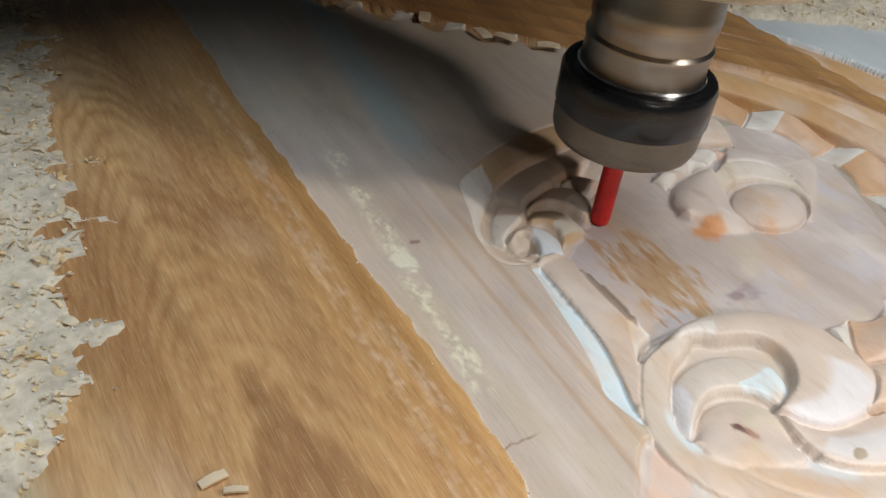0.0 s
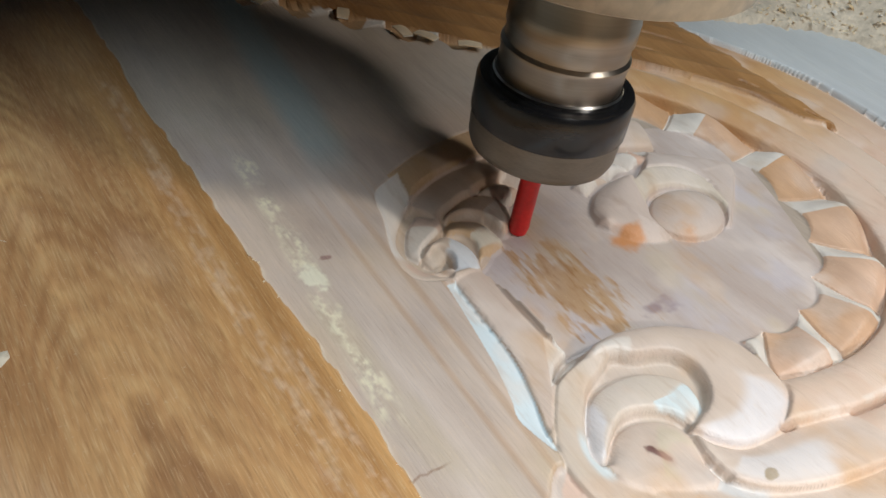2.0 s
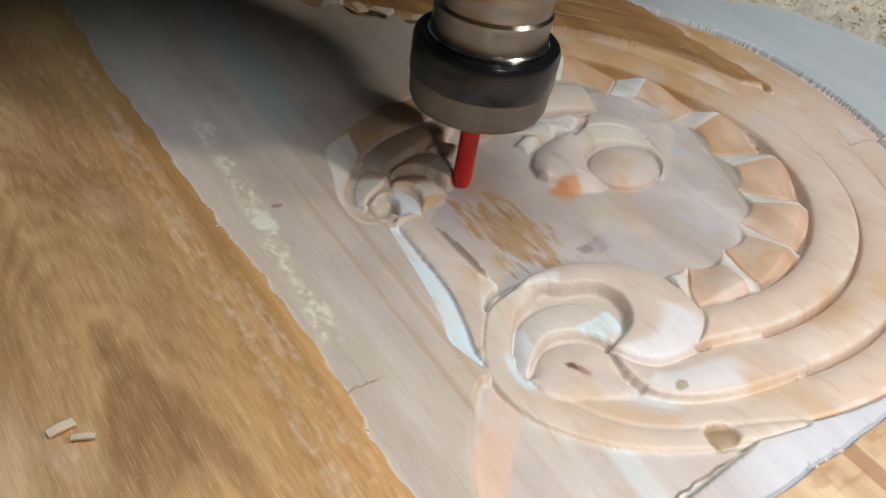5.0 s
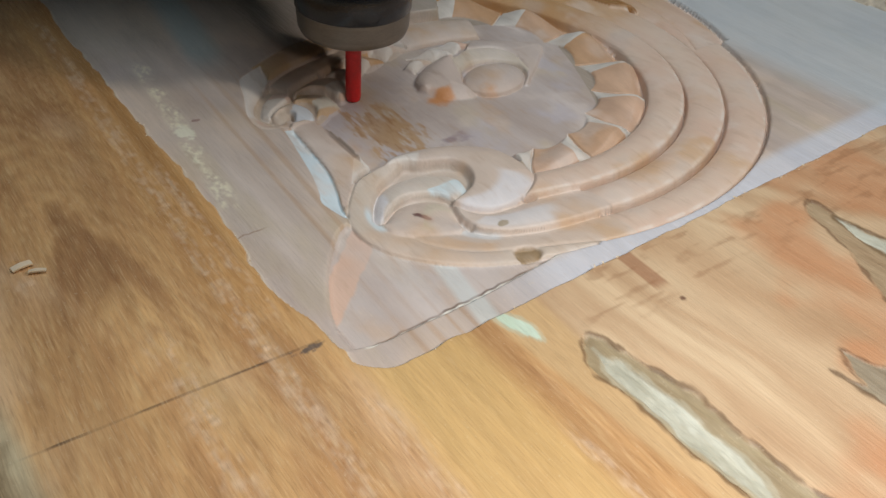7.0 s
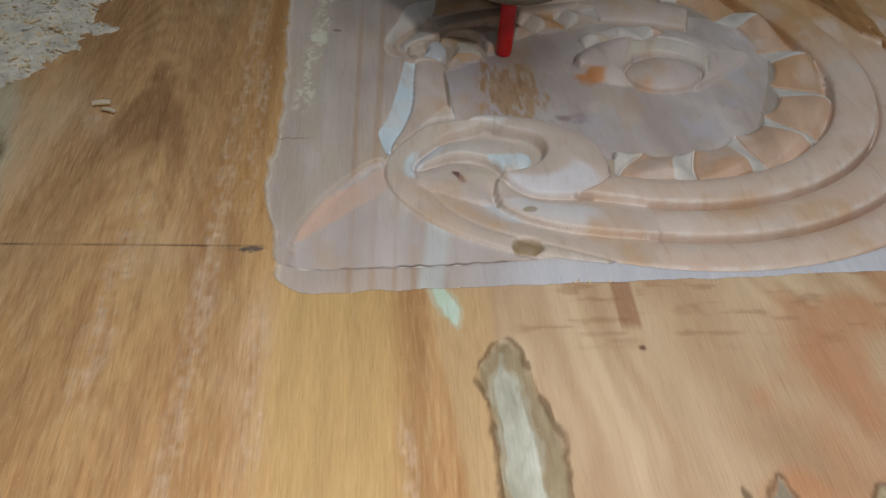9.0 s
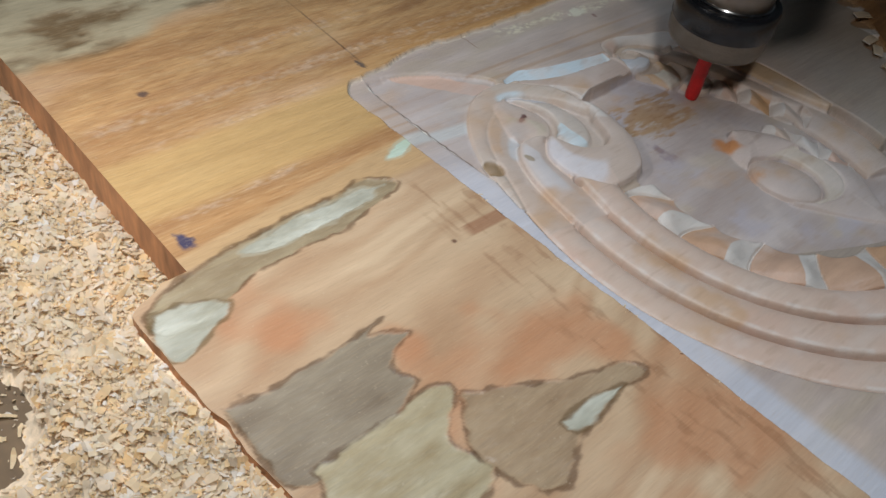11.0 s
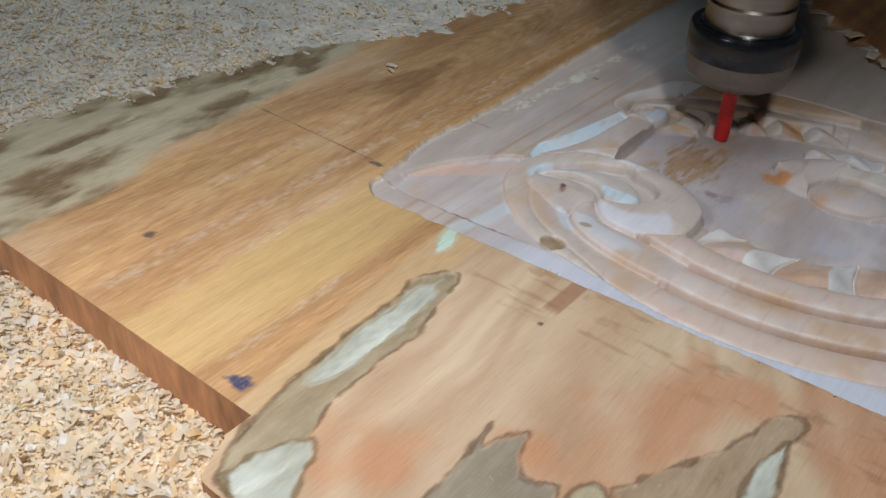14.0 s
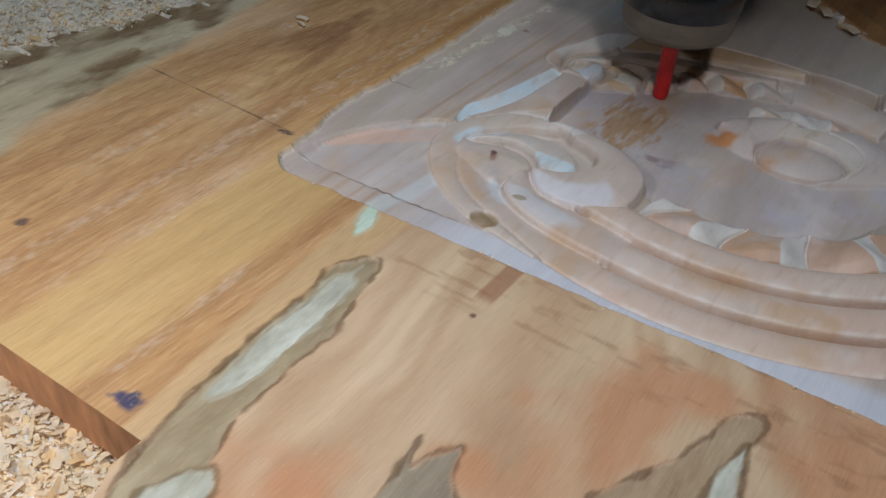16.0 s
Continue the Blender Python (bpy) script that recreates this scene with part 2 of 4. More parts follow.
class Relief:
    def __init__(self, x, y):
        self.x, self.y = x, y
        self.z = np.zeros(x.shape)
        self.c = np.zeros(x.shape + (3,))
        self.carved = np.zeros(x.shape, bool)
        self.groove = np.zeros(x.shape)

    def paint(self, amount, colour):
        a = np.clip(amount, 0, 1)[..., None]
        self.c = self.c * (1 - a) + np.array(colour) * a

    def near(self, line):
        """Index, offset across (left is positive) and distance to the nearest place of a line, for the part of the field around it."""
        pad = line[:, 2].max() + 2
        box = (self.x > line[:, 0].min() - pad) & (self.x < line[:, 0].max() + pad) & (self.y > line[:, 1].min() - pad) & (self.y < line[:, 1].max() + pad)
        ids = np.flatnonzero(box.ravel())
        px, py = self.x.ravel()[ids], self.y.ravel()[ids]
        best, at = np.full(len(ids), 1e9), np.zeros(len(ids), int)
        for k in range(len(line)):
            d = (px - line[k, 0]) ** 2 + (py - line[k, 1]) ** 2
            closer = d < best
            best[closer], at[closer] = d[closer], k
        way = np.gradient(line[:, :2], axis=0)
        way /= np.linalg.norm(way, axis=1)[:, None] + 1e-9
        across = way[at, 0] * (py - line[at, 1]) - way[at, 1] * (px - line[at, 0])
        along = way[at, 0] * (px - line[at, 0]) + way[at, 1] * (py - line[at, 1])
        return ids, at, across, np.sqrt(best), along

    def band(self, rows, low, high, tilt=0.0, power=0.5, colour=None, cut=1.5):
        """A moulded band along a curve; rows of x, y, half width. tilt raises its left side."""
        line = spline(rows)
        ids, at, across, dist, along = self.near(line)
        w = np.maximum(line[at, 2], 0.2)
        tail = ((at == 0) | (at == len(line) - 1)) & (np.abs(along) > 0.5)
        ok = (dist <= w) & ~tail
        ids, u, s = ids[ok], (across / w)[ok], at[ok] / (len(line) - 1)
        lift = (1 - np.clip(np.abs(u), 0, 1) ** 2) ** power
        bold = np.clip((w[ok] - 1.5) / 3, 0, 1)
        z = low + (high - low) * lift + tilt * u - cut * bold * smooth(0.84, 0.98, np.abs(u))
        self.z.ravel()[ids] = z
        self.groove.ravel()[ids] = smooth(1 - 0.9 / np.maximum(w[ok], 1.5), 0.99, np.abs(u)) * min(cut, 1) * bold
        self.carved.ravel()[ids] = True
        if colour is not None:
            flat = self.c.reshape(-1, 3)
            flat[ids] = flat[ids] * 0.35 + np.array(colour) * 0.65

    def blade(self, one, two, high, low, bulge=0.0, colour=None, faces=(), keep=0.25):
        """One carved leaf or scale between two edges. high and low: its height at the first and the second edge, each as (start, end)."""
        a, b = spline([(*p, 0) for p in one], 110)[:, :2], spline([(*p, 0) for p in two], 110)[:, :2]
        poly = np.vstack([a, b[::-1]])
        box = (self.x > poly[:, 0].min()) & (self.x < poly[:, 0].max()) & (self.y > poly[:, 1].min()) & (self.y < poly[:, 1].max())
        ids = np.flatnonzero(box.ravel())
        ids = ids[inside(poly, self.x.ravel()[ids], self.y.ravel()[ids])]
        px, py = self.x.ravel()[ids], self.y.ravel()[ids]
        if len(ids) == 0:
            return
        gap, at = [], []
        for line in (a, b):
            d = np.hypot(px[:, None] - line[None, :, 0], py[:, None] - line[None, :, 1])
            k = d.argmin(1)
            at.append(k / (len(line) - 1))
            way = np.gradient(line, axis=0)
            span = np.hypot(*way.T) + 1e-9
            off = np.stack([px, py], 1) - line[k]
            cross = np.abs(way[k, 0] * off[:, 1] - way[k, 1] * off[:, 0]) / span[k]
            along = np.abs((way[k] * off).sum(1)) / span[k]
            gap.append(np.hypot(cross, np.maximum(along - span[k] * 0.6, 0)))
        v = gap[0] / (gap[0] + gap[1] + 1e-6)
        s = at[0] * (1 - v) + at[1] * v
        z = (high[0] + (high[1] - high[0]) * s) * (1 - v) + (low[0] + (low[1] - low[0]) * s) * v + bulge * 4 * v * (1 - v)
        self.z.ravel()[ids] = z - 0.35 * smooth(0.7, 0.1, np.minimum(*gap))
        self.groove.ravel()[ids] = 0.2 * smooth(0.8, 0.1, gap[0])
        self.carved.ravel()[ids] = True
        flat = self.c.reshape(-1, 3)
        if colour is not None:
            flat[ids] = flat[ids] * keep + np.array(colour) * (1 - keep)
        # tinted faces: wood tones, and pale, bluish or grey for painted light and shade
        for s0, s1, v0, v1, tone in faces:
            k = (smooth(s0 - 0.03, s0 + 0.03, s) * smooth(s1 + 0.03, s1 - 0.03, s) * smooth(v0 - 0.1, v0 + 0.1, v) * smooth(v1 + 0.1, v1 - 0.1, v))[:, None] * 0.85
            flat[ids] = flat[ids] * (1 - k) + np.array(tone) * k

    def leaf_row(self, rows, count, low, rise, colours, lean=0.35):
        """Overlapping carved leaves along a curve; the left side is the root, the right side the tips."""
        line = spline(rows, 260)
        ids, at, across, dist, along = self.near(line)
        w = np.maximum(line[at, 2], 0.2)
        tail = ((at == 0) | (at == len(line) - 1)) & (np.abs(along) > 0.4)
        v = (across / w + 1) / 2
        ph = at / (len(line) - 1) * count - lean * (1 - v)
        fr = ph - np.floor(ph)
        ok = (np.abs(across) <= w) & (dist <= w * 1.02) & ~tail & (v > 0.42 * np.sin(np.pi * fr) ** 0.8 * (fr < 0.97))
        up = np.where(fr < 0.64, smooth(-0.1, 0.64, fr), smooth(1.02, 0.64, fr))
        z = low + (0.8 + rise * up) * smooth(-0.1, 0.7, v) - 0.9 * smooth(0.82, 1.0, v)
        self.z.ravel()[ids[ok]] = z[ok]
        self.groove.ravel()[ids[ok]] = 0.8 * smooth(0.93, 1.0, fr[ok])
        self.carved.ravel()[ids[ok]] = True
        pick = np.array(colours)[np.floor(ph).astype(int) % len(colours)]
        # falling side of each leaf paler: the light it catches, put into the colour
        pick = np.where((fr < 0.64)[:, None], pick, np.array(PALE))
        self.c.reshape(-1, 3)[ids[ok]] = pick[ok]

    def dome(self, x, y, rx, ry, turn, low, high, power=0.6, colour=None):
        a = radians(turn)
        dx, dy = self.x - x, self.y - y
        u, v = (dx * math.cos(a) + dy * math.sin(a)) / rx, (-dx * math.sin(a) + dy * math.cos(a)) / ry
        q = u * u + v * v
        shape = low + (high - low) * np.clip(1 - q, 0, 1) ** power
        ok = q < 1
        self.z[ok] = shape[ok]
        self.groove[ok] = smooth(0.86, 1.0, q[ok]) * 0.7
        self.carved |= ok
        if colour is not None:
            self.c[ok] = self.c[ok] * 0.35 + np.array(colour) * 0.65

    def blur(self, n):
        """Rounds the edges of the carved part."""
        near = self.carved.astype(float)
        keep = self.z.copy()
        for _ in range(n):
            z = self.z
            p, q = np.pad(z, 1, mode="edge"), np.pad(near, 1, mode="edge")
            self.z = (4 * z + p[:-2, 1:-1] + p[2:, 1:-1] + p[1:-1, :-2] + p[1:-1, 2:]) / 8
            near = np.maximum.reduce([near, q[:-2, 1:-1], q[2:, 1:-1], q[1:-1, :-2], q[1:-1, 2:]])
        near *= (self.y < 171.5) & (self.y > -19)
        self.z = keep * (1 - near) + self.z * near


CREAM, PINK, ORANGE, PALE = (0.65, 0.50, 0.39), (0.63, 0.42, 0.31), (0.58, 0.33, 0.15), (0.70, 0.62, 0.55)
POCKET = (0.40, 0.325, 0.265)


def pocket_depth(x, y):
    """Signed distance into the milled pocket, positive inside."""
    wave = 0.7 * lattice_noise(y / 5, x * 0 + 3, 41) + 1.3 * lattice_noise(y / 34, x * 0, 42)
    wobble = 0.5 * lattice_noise(x / 6, y * 0 + 9, 43)
    left = x - 0.5 + wave - np.where(y < 30, 4.0 * smooth(30, 0, y), 0)
    bottom = y - (-17.0 + 0.047 * x) + wobble
    r = 11.0
    corner = r - np.hypot(np.maximum(r - left, 0), np.maximum(r - bottom, 0))
    return np.where((left < r) & (bottom < r), corner, np.minimum(left, bottom))


def ring_start(deg):
    grow = np.clip((deg + 105) / 130, 0, 1)
    return 65 + 8.5 * (1 - np.cos(np.pi * grow)) + 0.2 * np.maximum(deg - 20, 0)


def carve(f):
    x, y = f.x, f.y
    # plain board: long grain along y
    drift = 6 * layered(x / 60, y / 160, 11, 3)
    g1 = layered((x + drift) / 7, y / 150, 21, 4)
    g2 = layered((x + drift) / 1.6, y / 45, 31, 3)
    g3 = layered((x + drift) / 26, y / 200, 51, 3)
    t = np.clip(0.5 + 0.55 * g3 + 0.35 * g1 + 0.14 * g2, 0, 1)[..., None]
    c = x + 36 + 0.03 * y
    nest = c * c / 120 + y / 11 + 1.6 * layered(x / 25, y / 60, 15, 3)
    lines = (np.abs((nest * 0.5) % 1 - 0.5) * 2) ** 2 * smooth(34, 20, np.abs(c)) * smooth(140, 110, y)
    t = np.clip(0.15 + 0.85 * t - 0.16 * lines[..., None], 0, 1)
    f.c = np.array((0.29, 0.128, 0.043)) * (1 - t) + np.array((0.62, 0.35, 0.135)) * t
    f.z = 0.10 * g2 + 0.08 * g1
    # nested growth lines, closing to arches, and a small oval figure
    bend = 2.2 * layered(x / 22, y / 70, 13, 3)
    arch = (c * c / 46 + y / 7 + bend) * (c > -26) * (c < 30) + (c > 30) * (c * 0.9 + bend) + (c < -26) * (-c * 0.9 + bend)
    ring_ = 0.5 + 0.5 * np.cos(2 * np.pi * (arch * 0.62 + 0.9 * layered(x / 8, y / 50, 14, 4)))
    board = smooth(0, -6, x) * (0.25 + 0.75 * smooth(10, 60, y)) * smooth(-0.35, 0.3, layered(x / 18, y / 60, 16, 2))
    f.paint(0.50 * board * ring_**4, (0.27, 0.115, 0.04))
    f.paint(0.38 * board * (1 - ring_) ** 4, (0.66, 0.43, 0.19))
    oval = np.hypot((x + 19) / 7, (y - 168) / 20) + 0.18 * layered(x / 5, y / 12, 12, 3)
    f.paint(0.4 * smooth(1.6, 1.1, oval) * (0.5 + 0.5 * np.cos(oval * 22)) ** 3, (0.28, 0.12, 0.04))
    # short pale and dark fibres
    fib = layered((x + drift) / 0.95, y / 9, 17, 3)
    f.paint(0.30 * smooth(0.2, 0.5, fib), (0.68, 0.44, 0.20))
    f.paint(0.28 * smooth(0.2, 0.5, -fib), (0.26, 0.105, 0.03))
    f.paint(0.35 * smooth(0.1, 0.6, layered((x + drift) / 9, y / 60, 18, 3)), (0.32, 0.12, 0.04))
    f.paint(0.35 * smooth(0.1, 0.6, layered((x + drift) / 11, y / 45, 20, 3)), (0.58, 0.37, 0.17))
    # broad rubbed swathes, darker heart and pinkish sapwood
    f.paint(0.55 * smooth(0.05, 0.55, layered((x + drift) / 30, y / 75, 22, 4)), (0.27, 0.11, 0.035))
    f.paint(0.50 * smooth(0.05, 0.55, layered((x + drift) / 26, y / 60, 23, 4)), (0.64, 0.42, 0.25))
    f.paint(0.45 * smooth(0.15, 0.6, layered((x + drift) / 5, y / 40, 24, 4)), (0.34, 0.16, 0.06))
    # honey band and the paler plank by the seam
    f.paint(0.65 * smooth(-2, 8, x + drift) * smooth(40, 30, x) * smooth(20, -20, y), (0.60, 0.385, 0.14))
    f.paint(0.85 * smooth(40, 43, x + 0.1 * y) * smooth(62, 58, x), (0.56, 0.36, 0.17))
    other = smooth(57, 62, x + 0.12 * np.minimum(y + 30, 0) * 0)
    figure = layered(x / 22 + 0.6 * layered(x / 40, y / 60, 63, 2), y / 55, 61, 4)
    wave = np.sin((x * 0.55 + y * 0.16 + 14 * layered(x / 45, y / 50, 66, 3)) * 0.55)
    fine = np.sin((x * 0.9 + y * 0.22 + 20 * layered(x / 45, y / 50, 66, 3)) * 1.1)
    k = np.clip(0.55 + 0.45 * figure + 0.22 * wave + 0.14 * fine * smooth(-0.2, 0.5, figure) + 0.05 * g2, 0, 1)[..., None]
    own = np.array((0.44, 0.255, 0.13)) * (1 - k) + np.array((0.65, 0.46, 0.275)) * k
    a = (other * smooth(40, 0, y))[..., None]
    f.c = f.c * (1 - a) + own * a
    f.paint(0.7 * smooth(0.1, 0.6, layered(x / 24, y / 26, 71, 3)) * other, (0.52, 0.22, 0.09))
    # dark heartwood wedge and rubbed streaks
    f.paint(0.62 * smooth(3, -3, np.abs(x + 38) + 0.26 * (y - 97) + 2.5 * layered(x / 3, y / 8, 19, 3)) * smooth(98, 94, y) * smooth(30, 58, y), (0.20, 0.08, 0.028))
    f.paint(0.5 * smooth(4, 1, np.abs(x + 4 - 0.012 * y + 2 * g3)) * smooth(20, 60, y), (0.20, 0.075, 0.018))
    # amber strip beside the pocket
    f.paint(0.5 * smooth(-20, -12, x + 3 * g3) * smooth(3, 0, x) * smooth(0, 30, y) * (0.7 + 0.5 * g1), (0.56, 0.27, 0.07))
    # torn grain in two rows
    for cx, slope, wide, a0, a1 in ((-12, 0.02, 4.2, -115, 230), (-4.5, 0.0, 3.0, 10, 105), (3, 0.0, 4.0, -100, -14), (33, -0.05, 2.6, -112, -50), (-33, 0.03, 6, -60, 30), (-54, 0.0, 5, 52, 80), (-80, 0.0, 6, 10, 60)):
        tear = smooth(wide, wide * 0.4, np.abs(x - cx - slope * y + 1.5 * g3)) * smooth(-0.3, 0.7, layered(x / 1.1, y / 3.2, 81 + int(cx), 4) + 0.5 * layered(x / 5, y / 14, 84, 3)) * smooth(a0, a0 + 12, y) * smooth(a1, a1 - 12, y)
        f.paint(0.5 * tear, (0.64, 0.45, 0.30))
        f.z += 0.32 * tear * lattice_noise(x / 0.9, y / 1.6, 85)
    # pencil line across the board, and the ink mark near its end
    line = smooth(0.55, 0.25, np.abs(y - 1.5 + 0.012 * x)) * smooth(2, 0, x) * smooth(-90, -80, x) * (0.6 + 0.4 * lattice_noise(x / 4, y * 0, 91))
    f.paint(0.85 * line, (0.05, 0.03, 0.02))
    f.paint(0.8 * smooth(0.1, 0.6, layered(x / 2, y / 1.2, 93) + 0.8 - np.hypot((x + 3) / 5, (y - 0.5) / 2)), (0.06, 0.055, 0.06))
    f.paint(0.9 * smooth(0.0, 0.5, 0.6 * layered(x / 3, y / 3, 95) + 1 - np.hypot((x - 48) / 5.5, (y + 108) / 3.2)), (0.025, 0.035, 0.10))
    f.paint(0.8 * smooth(0.0, 0.5, 0.5 * layered(x / 2, y / 2, 96) + 0.9 - np.hypot((x + 26.5) / 2.5, (y + 82) / 3)), (0.07, 0.045, 0.05))
    f.paint(0.85 * smooth(1.2, 0.6, np.hypot((x - 95), (y + 36))), (0.12, 0.05, 0.03))
    # red-brown stain leaving the pocket
    f.paint(0.6 * smooth(3.2, 2.2, np.abs(x - 94.5 - 0.02 * y)) * smooth(-31, -27, y) * smooth(0, -6, y), (0.26, 0.085, 0.03))
    f.paint(0.35 * smooth(0.1, 0.5, layered(x / 9, y / 2.4, 97)) * smooth(60, 70, x) * smooth(-40, -30, y) * smooth(0, -6, y), (0.24, 0.10, 0.035))
    # bark side: grey, dark mottling
    edge = -60 + 4 * layered(x * 0, y / 22, 101, 3) - 0.15 * np.maximum(y + 75, 0)
    side = 0.88 * smooth(edge + 3, edge - 4, x + 5 * layered(x / 14, y / 40, 102, 3)) * smooth(130, 60, y)
    mott = layered(x / 9, y / 22, 103, 5) + 0.25 * np.sign(layered(x / 6, y / 20, 108, 3)) * smooth(0.1, 0.5, layered(x / 14, y / 30, 109, 3))
    k = np.clip(0.78 + 1.9 * mott, 0, 1)[..., None]
    f.c = f.c * (1 - side[..., None]) + (np.array((0.17, 0.11, 0.05)) * (1 - k) + np.array((0.50, 0.41, 0.25)) * k) * side[..., None]
    f.z += -1.0 * side * smooth(0, 0.5, -mott)
    # filled crack, stone-grey with a brown rim, and the weathered patches
    def patch(poly, core, rim, dip, rough, seed, rimw=1.1):
        p = spline([*poly, poly[0]], 420)[:, :2]
        jx, jy = 2.2 * layered(x / 5, y / 9, seed, 5), 2.2 * layered(x / 5, y / 9, seed + 9, 5)
        box = (x > p[:, 0].min() - 8) & (x < p[:, 0].max() + 8) & (y > p[:, 1].min() - 8) & (y < p[:, 1].max() + 8)
        ids = np.flatnonzero(box.ravel())
        qx, qy = (x + jx).ravel()[ids], (y + jy).ravel()[ids]
        d = np.full(len(ids), 1e9)
        for a in p:
            d = np.minimum(d, np.hypot(qx - a[0], qy - a[1]))
        ins = inside(p, qx, qy)
        full = np.zeros(x.shape).ravel()
        edge_ = np.zeros(x.shape).ravel()
        full[ids] = np.where(ins, smooth(0, 1.2, d), 0)
        edge_[ids] = smooth(rimw, 0.1, d + 0.7 * lattice_noise(qx / 4, qy / 4, seed + 11))
        full, edge_ = full.reshape(x.shape), edge_.reshape(x.shape)
        n = np.clip(0.5 + 0.7 * layered(x / 5, y / 16, seed + 3, 4), 0, 1)[..., None]
        tone = np.array(core[0]) * (1 - n) + np.array(core[1]) * n
        f.c = f.c * (1 - full[..., None]) + tone * full[..., None]
        f.paint(0.72 * edge_, rim)
        f.z += -dip * full + rough * full * layered(x / 2.5, y / 6, seed + 5, 3)

    stone = ((0.33, 0.30, 0.21), (0.62, 0.60, 0.49))
    patch([(62, -33), (57, -36), (54, -45), (55, -60), (56, -78), (58, -98), (60, -116), (68, -133), (78, -131), (77, -112), (72, -98), (70, -80), (71, -66), (67, -50), (64.5, -38)], ((0.27, 0.19, 0.10), (0.40, 0.31, 0.18)), (0.11, 0.055, 0.02), 0.6, 0.4, 201)
    patch([(60, -37), (56.5, -48), (57, -66), (58, -82), (60, -97), (65, -90), (65.5, -77), (65, -60), (63, -45)], stone, (0.42, 0.36, 0.25), 0.5, 0.9, 211, 0.8)
    patch([(68, -131), (68, -122), (74, -111), (79, -112), (85, -124), (88, -133), (77, -136)], stone, (0.15, 0.09, 0.03), 0.3, 0.5, 221)
    patch([(108, -132), (109, -104), (107, -77), (110.5, -83), (115.5, -74), (124, -86), (131, -84), (138, -100), (138, -130)], ((0.22, 0.16, 0.10), (0.34, 0.27, 0.18)), (0.10, 0.05, 0.02), 0.3, 0.2, 231)
    patch([(137, -124), (136, -99), (135, -80), (141, -77), (151, -88), (165, -84), (170, -100), (160, -128)], ((0.36, 0.27, 0.14), (0.55, 0.47, 0.30)), (0.13, 0.07, 0.03), 0.4, 0.5, 241)
    patch([(141, -76), (150, -61), (157, -44), (161, -29), (168, -24), (169, -34), (172, -57), (180, -76), (160, -86)], ((0.30, 0.19, 0.10), (0.44, 0.31, 0.18)), (0.12, 0.06, 0.025), 0.4, 0.4, 251)
    patch([(166, -60), (166, -44), (168.5, -33), (172, -47), (171, -58)], stone, (0.14, 0.08, 0.03), 0.3, 0.6, 261)
    patch([(49.5, -28), (46, -24), (43.5, -15), (48, -14), (52, -20)], ((0.46, 0.55, 0.40), (0.62, 0.70, 0.56)), (0.50, 0.45, 0.30), 0.0, 0.1, 271, 0.8)

    # milled pocket
    d = pocket_depth(x, y)
    pk = smooth(0.0, 0.5, d)
    f.z = f.z * (1 - pk) + pk * (-1.9 + 0.05 * layered(x / 1.1, y / 26, 301, 2))
    tone = np.clip(0.5 + 0.45 * layered((x + drift) / 10, y / 70, 303, 4) + 0.10 * layered(x / 2, y / 40, 304, 3) + 0.3 * layered(x / 16, y / 22, 305, 4), 0, 1)[..., None]
    pc = np.array((0.36, 0.26, 0.20)) * (1 - tone) + np.array((0.60, 0.485, 0.41)) * tone
    f.c = f.c * (1 - pk[..., None]) + pc * pk[..., None]
    f.paint(0.65 * pk * smooth(-0.1, 0.5, layered(x / 18, y / 26, 306, 4)), (0.60, 0.45, 0.34))
    f.paint(0.26 * pk * smooth(0.05, 0.6, layered(x / 15, y / 24, 307, 4)), (0.48, 0.41, 0.40))
    f.paint(0.35 * pk * smooth(0.1, 0.6, layered(x / 12, y / 40, 308, 4)), (0.46, 0.36, 0.22))
    f.paint(0.5 * smooth(0.9, 0.2, np.abs(d - 0.6)), (0.66, 0.56, 0.42))
    # a broken row of pale torn fibres, and the brown lines beside it
    row = smooth(4.4, 1.6, np.abs(x - 2 - 0.085 * y + 1.5 * g3)) * smooth(62, 75, y) * smooth(180, 165, y) * smooth(-0.45, 0.15, layered(x / 3, y / 6, 311, 3)) * smooth(-0.5, 0.4, layered(x / 0.9, y / 1.6, 314, 3))
    f.paint(0.92 * row, (0.74, 0.65, 0.46))
    f.paint(0.9 * smooth(0.1, 0.4, 0.5 * layered(x / 2, y / 2, 315, 3) + 1 - np.hypot((x - 12.5) / 3.6, (y - 117) / 5.5)), (0.74, 0.67, 0.50))
    f.z += 0.22 * row * layered(x / 1.2, y / 1.5, 312, 2)
    for cx, tilt_, wide in ((24, 0.03, 0.7), (30, 0.04, 0.8), (36, 0.05, 0.5), (41, 0.03, 0.6)):
        f.paint(0.4 * pk * smooth(wide * 2, wide * 0.3, np.abs(x - cx - tilt_ * y + 2.5 * g3)) * smooth(170, 120, y), (0.40, 0.22, 0.10))
    f.paint(0.8 * smooth(0.2, 0.6, 0.6 * layered(x / 2, y / 2, 313) + 1 - np.hypot((x - 18.5) / 2.4, (y - 123) / 1.2)), (0.25, 0.13, 0.11))
    f.paint(0.6 * smooth(0.4, 0.15, np.abs(y - 53.5 - 0.15 * (x - 4) + 0.6 * lattice_noise(x / 1.5, y * 0, 316))) * smooth(0, 2, x) * smooth(13, 9, x), (0.22, 0.11, 0.06))
    f.paint(0.5 * smooth(165, 205, y + 0.15 * x + 14 * g3) * pk, (0.34, 0.29, 0.22))
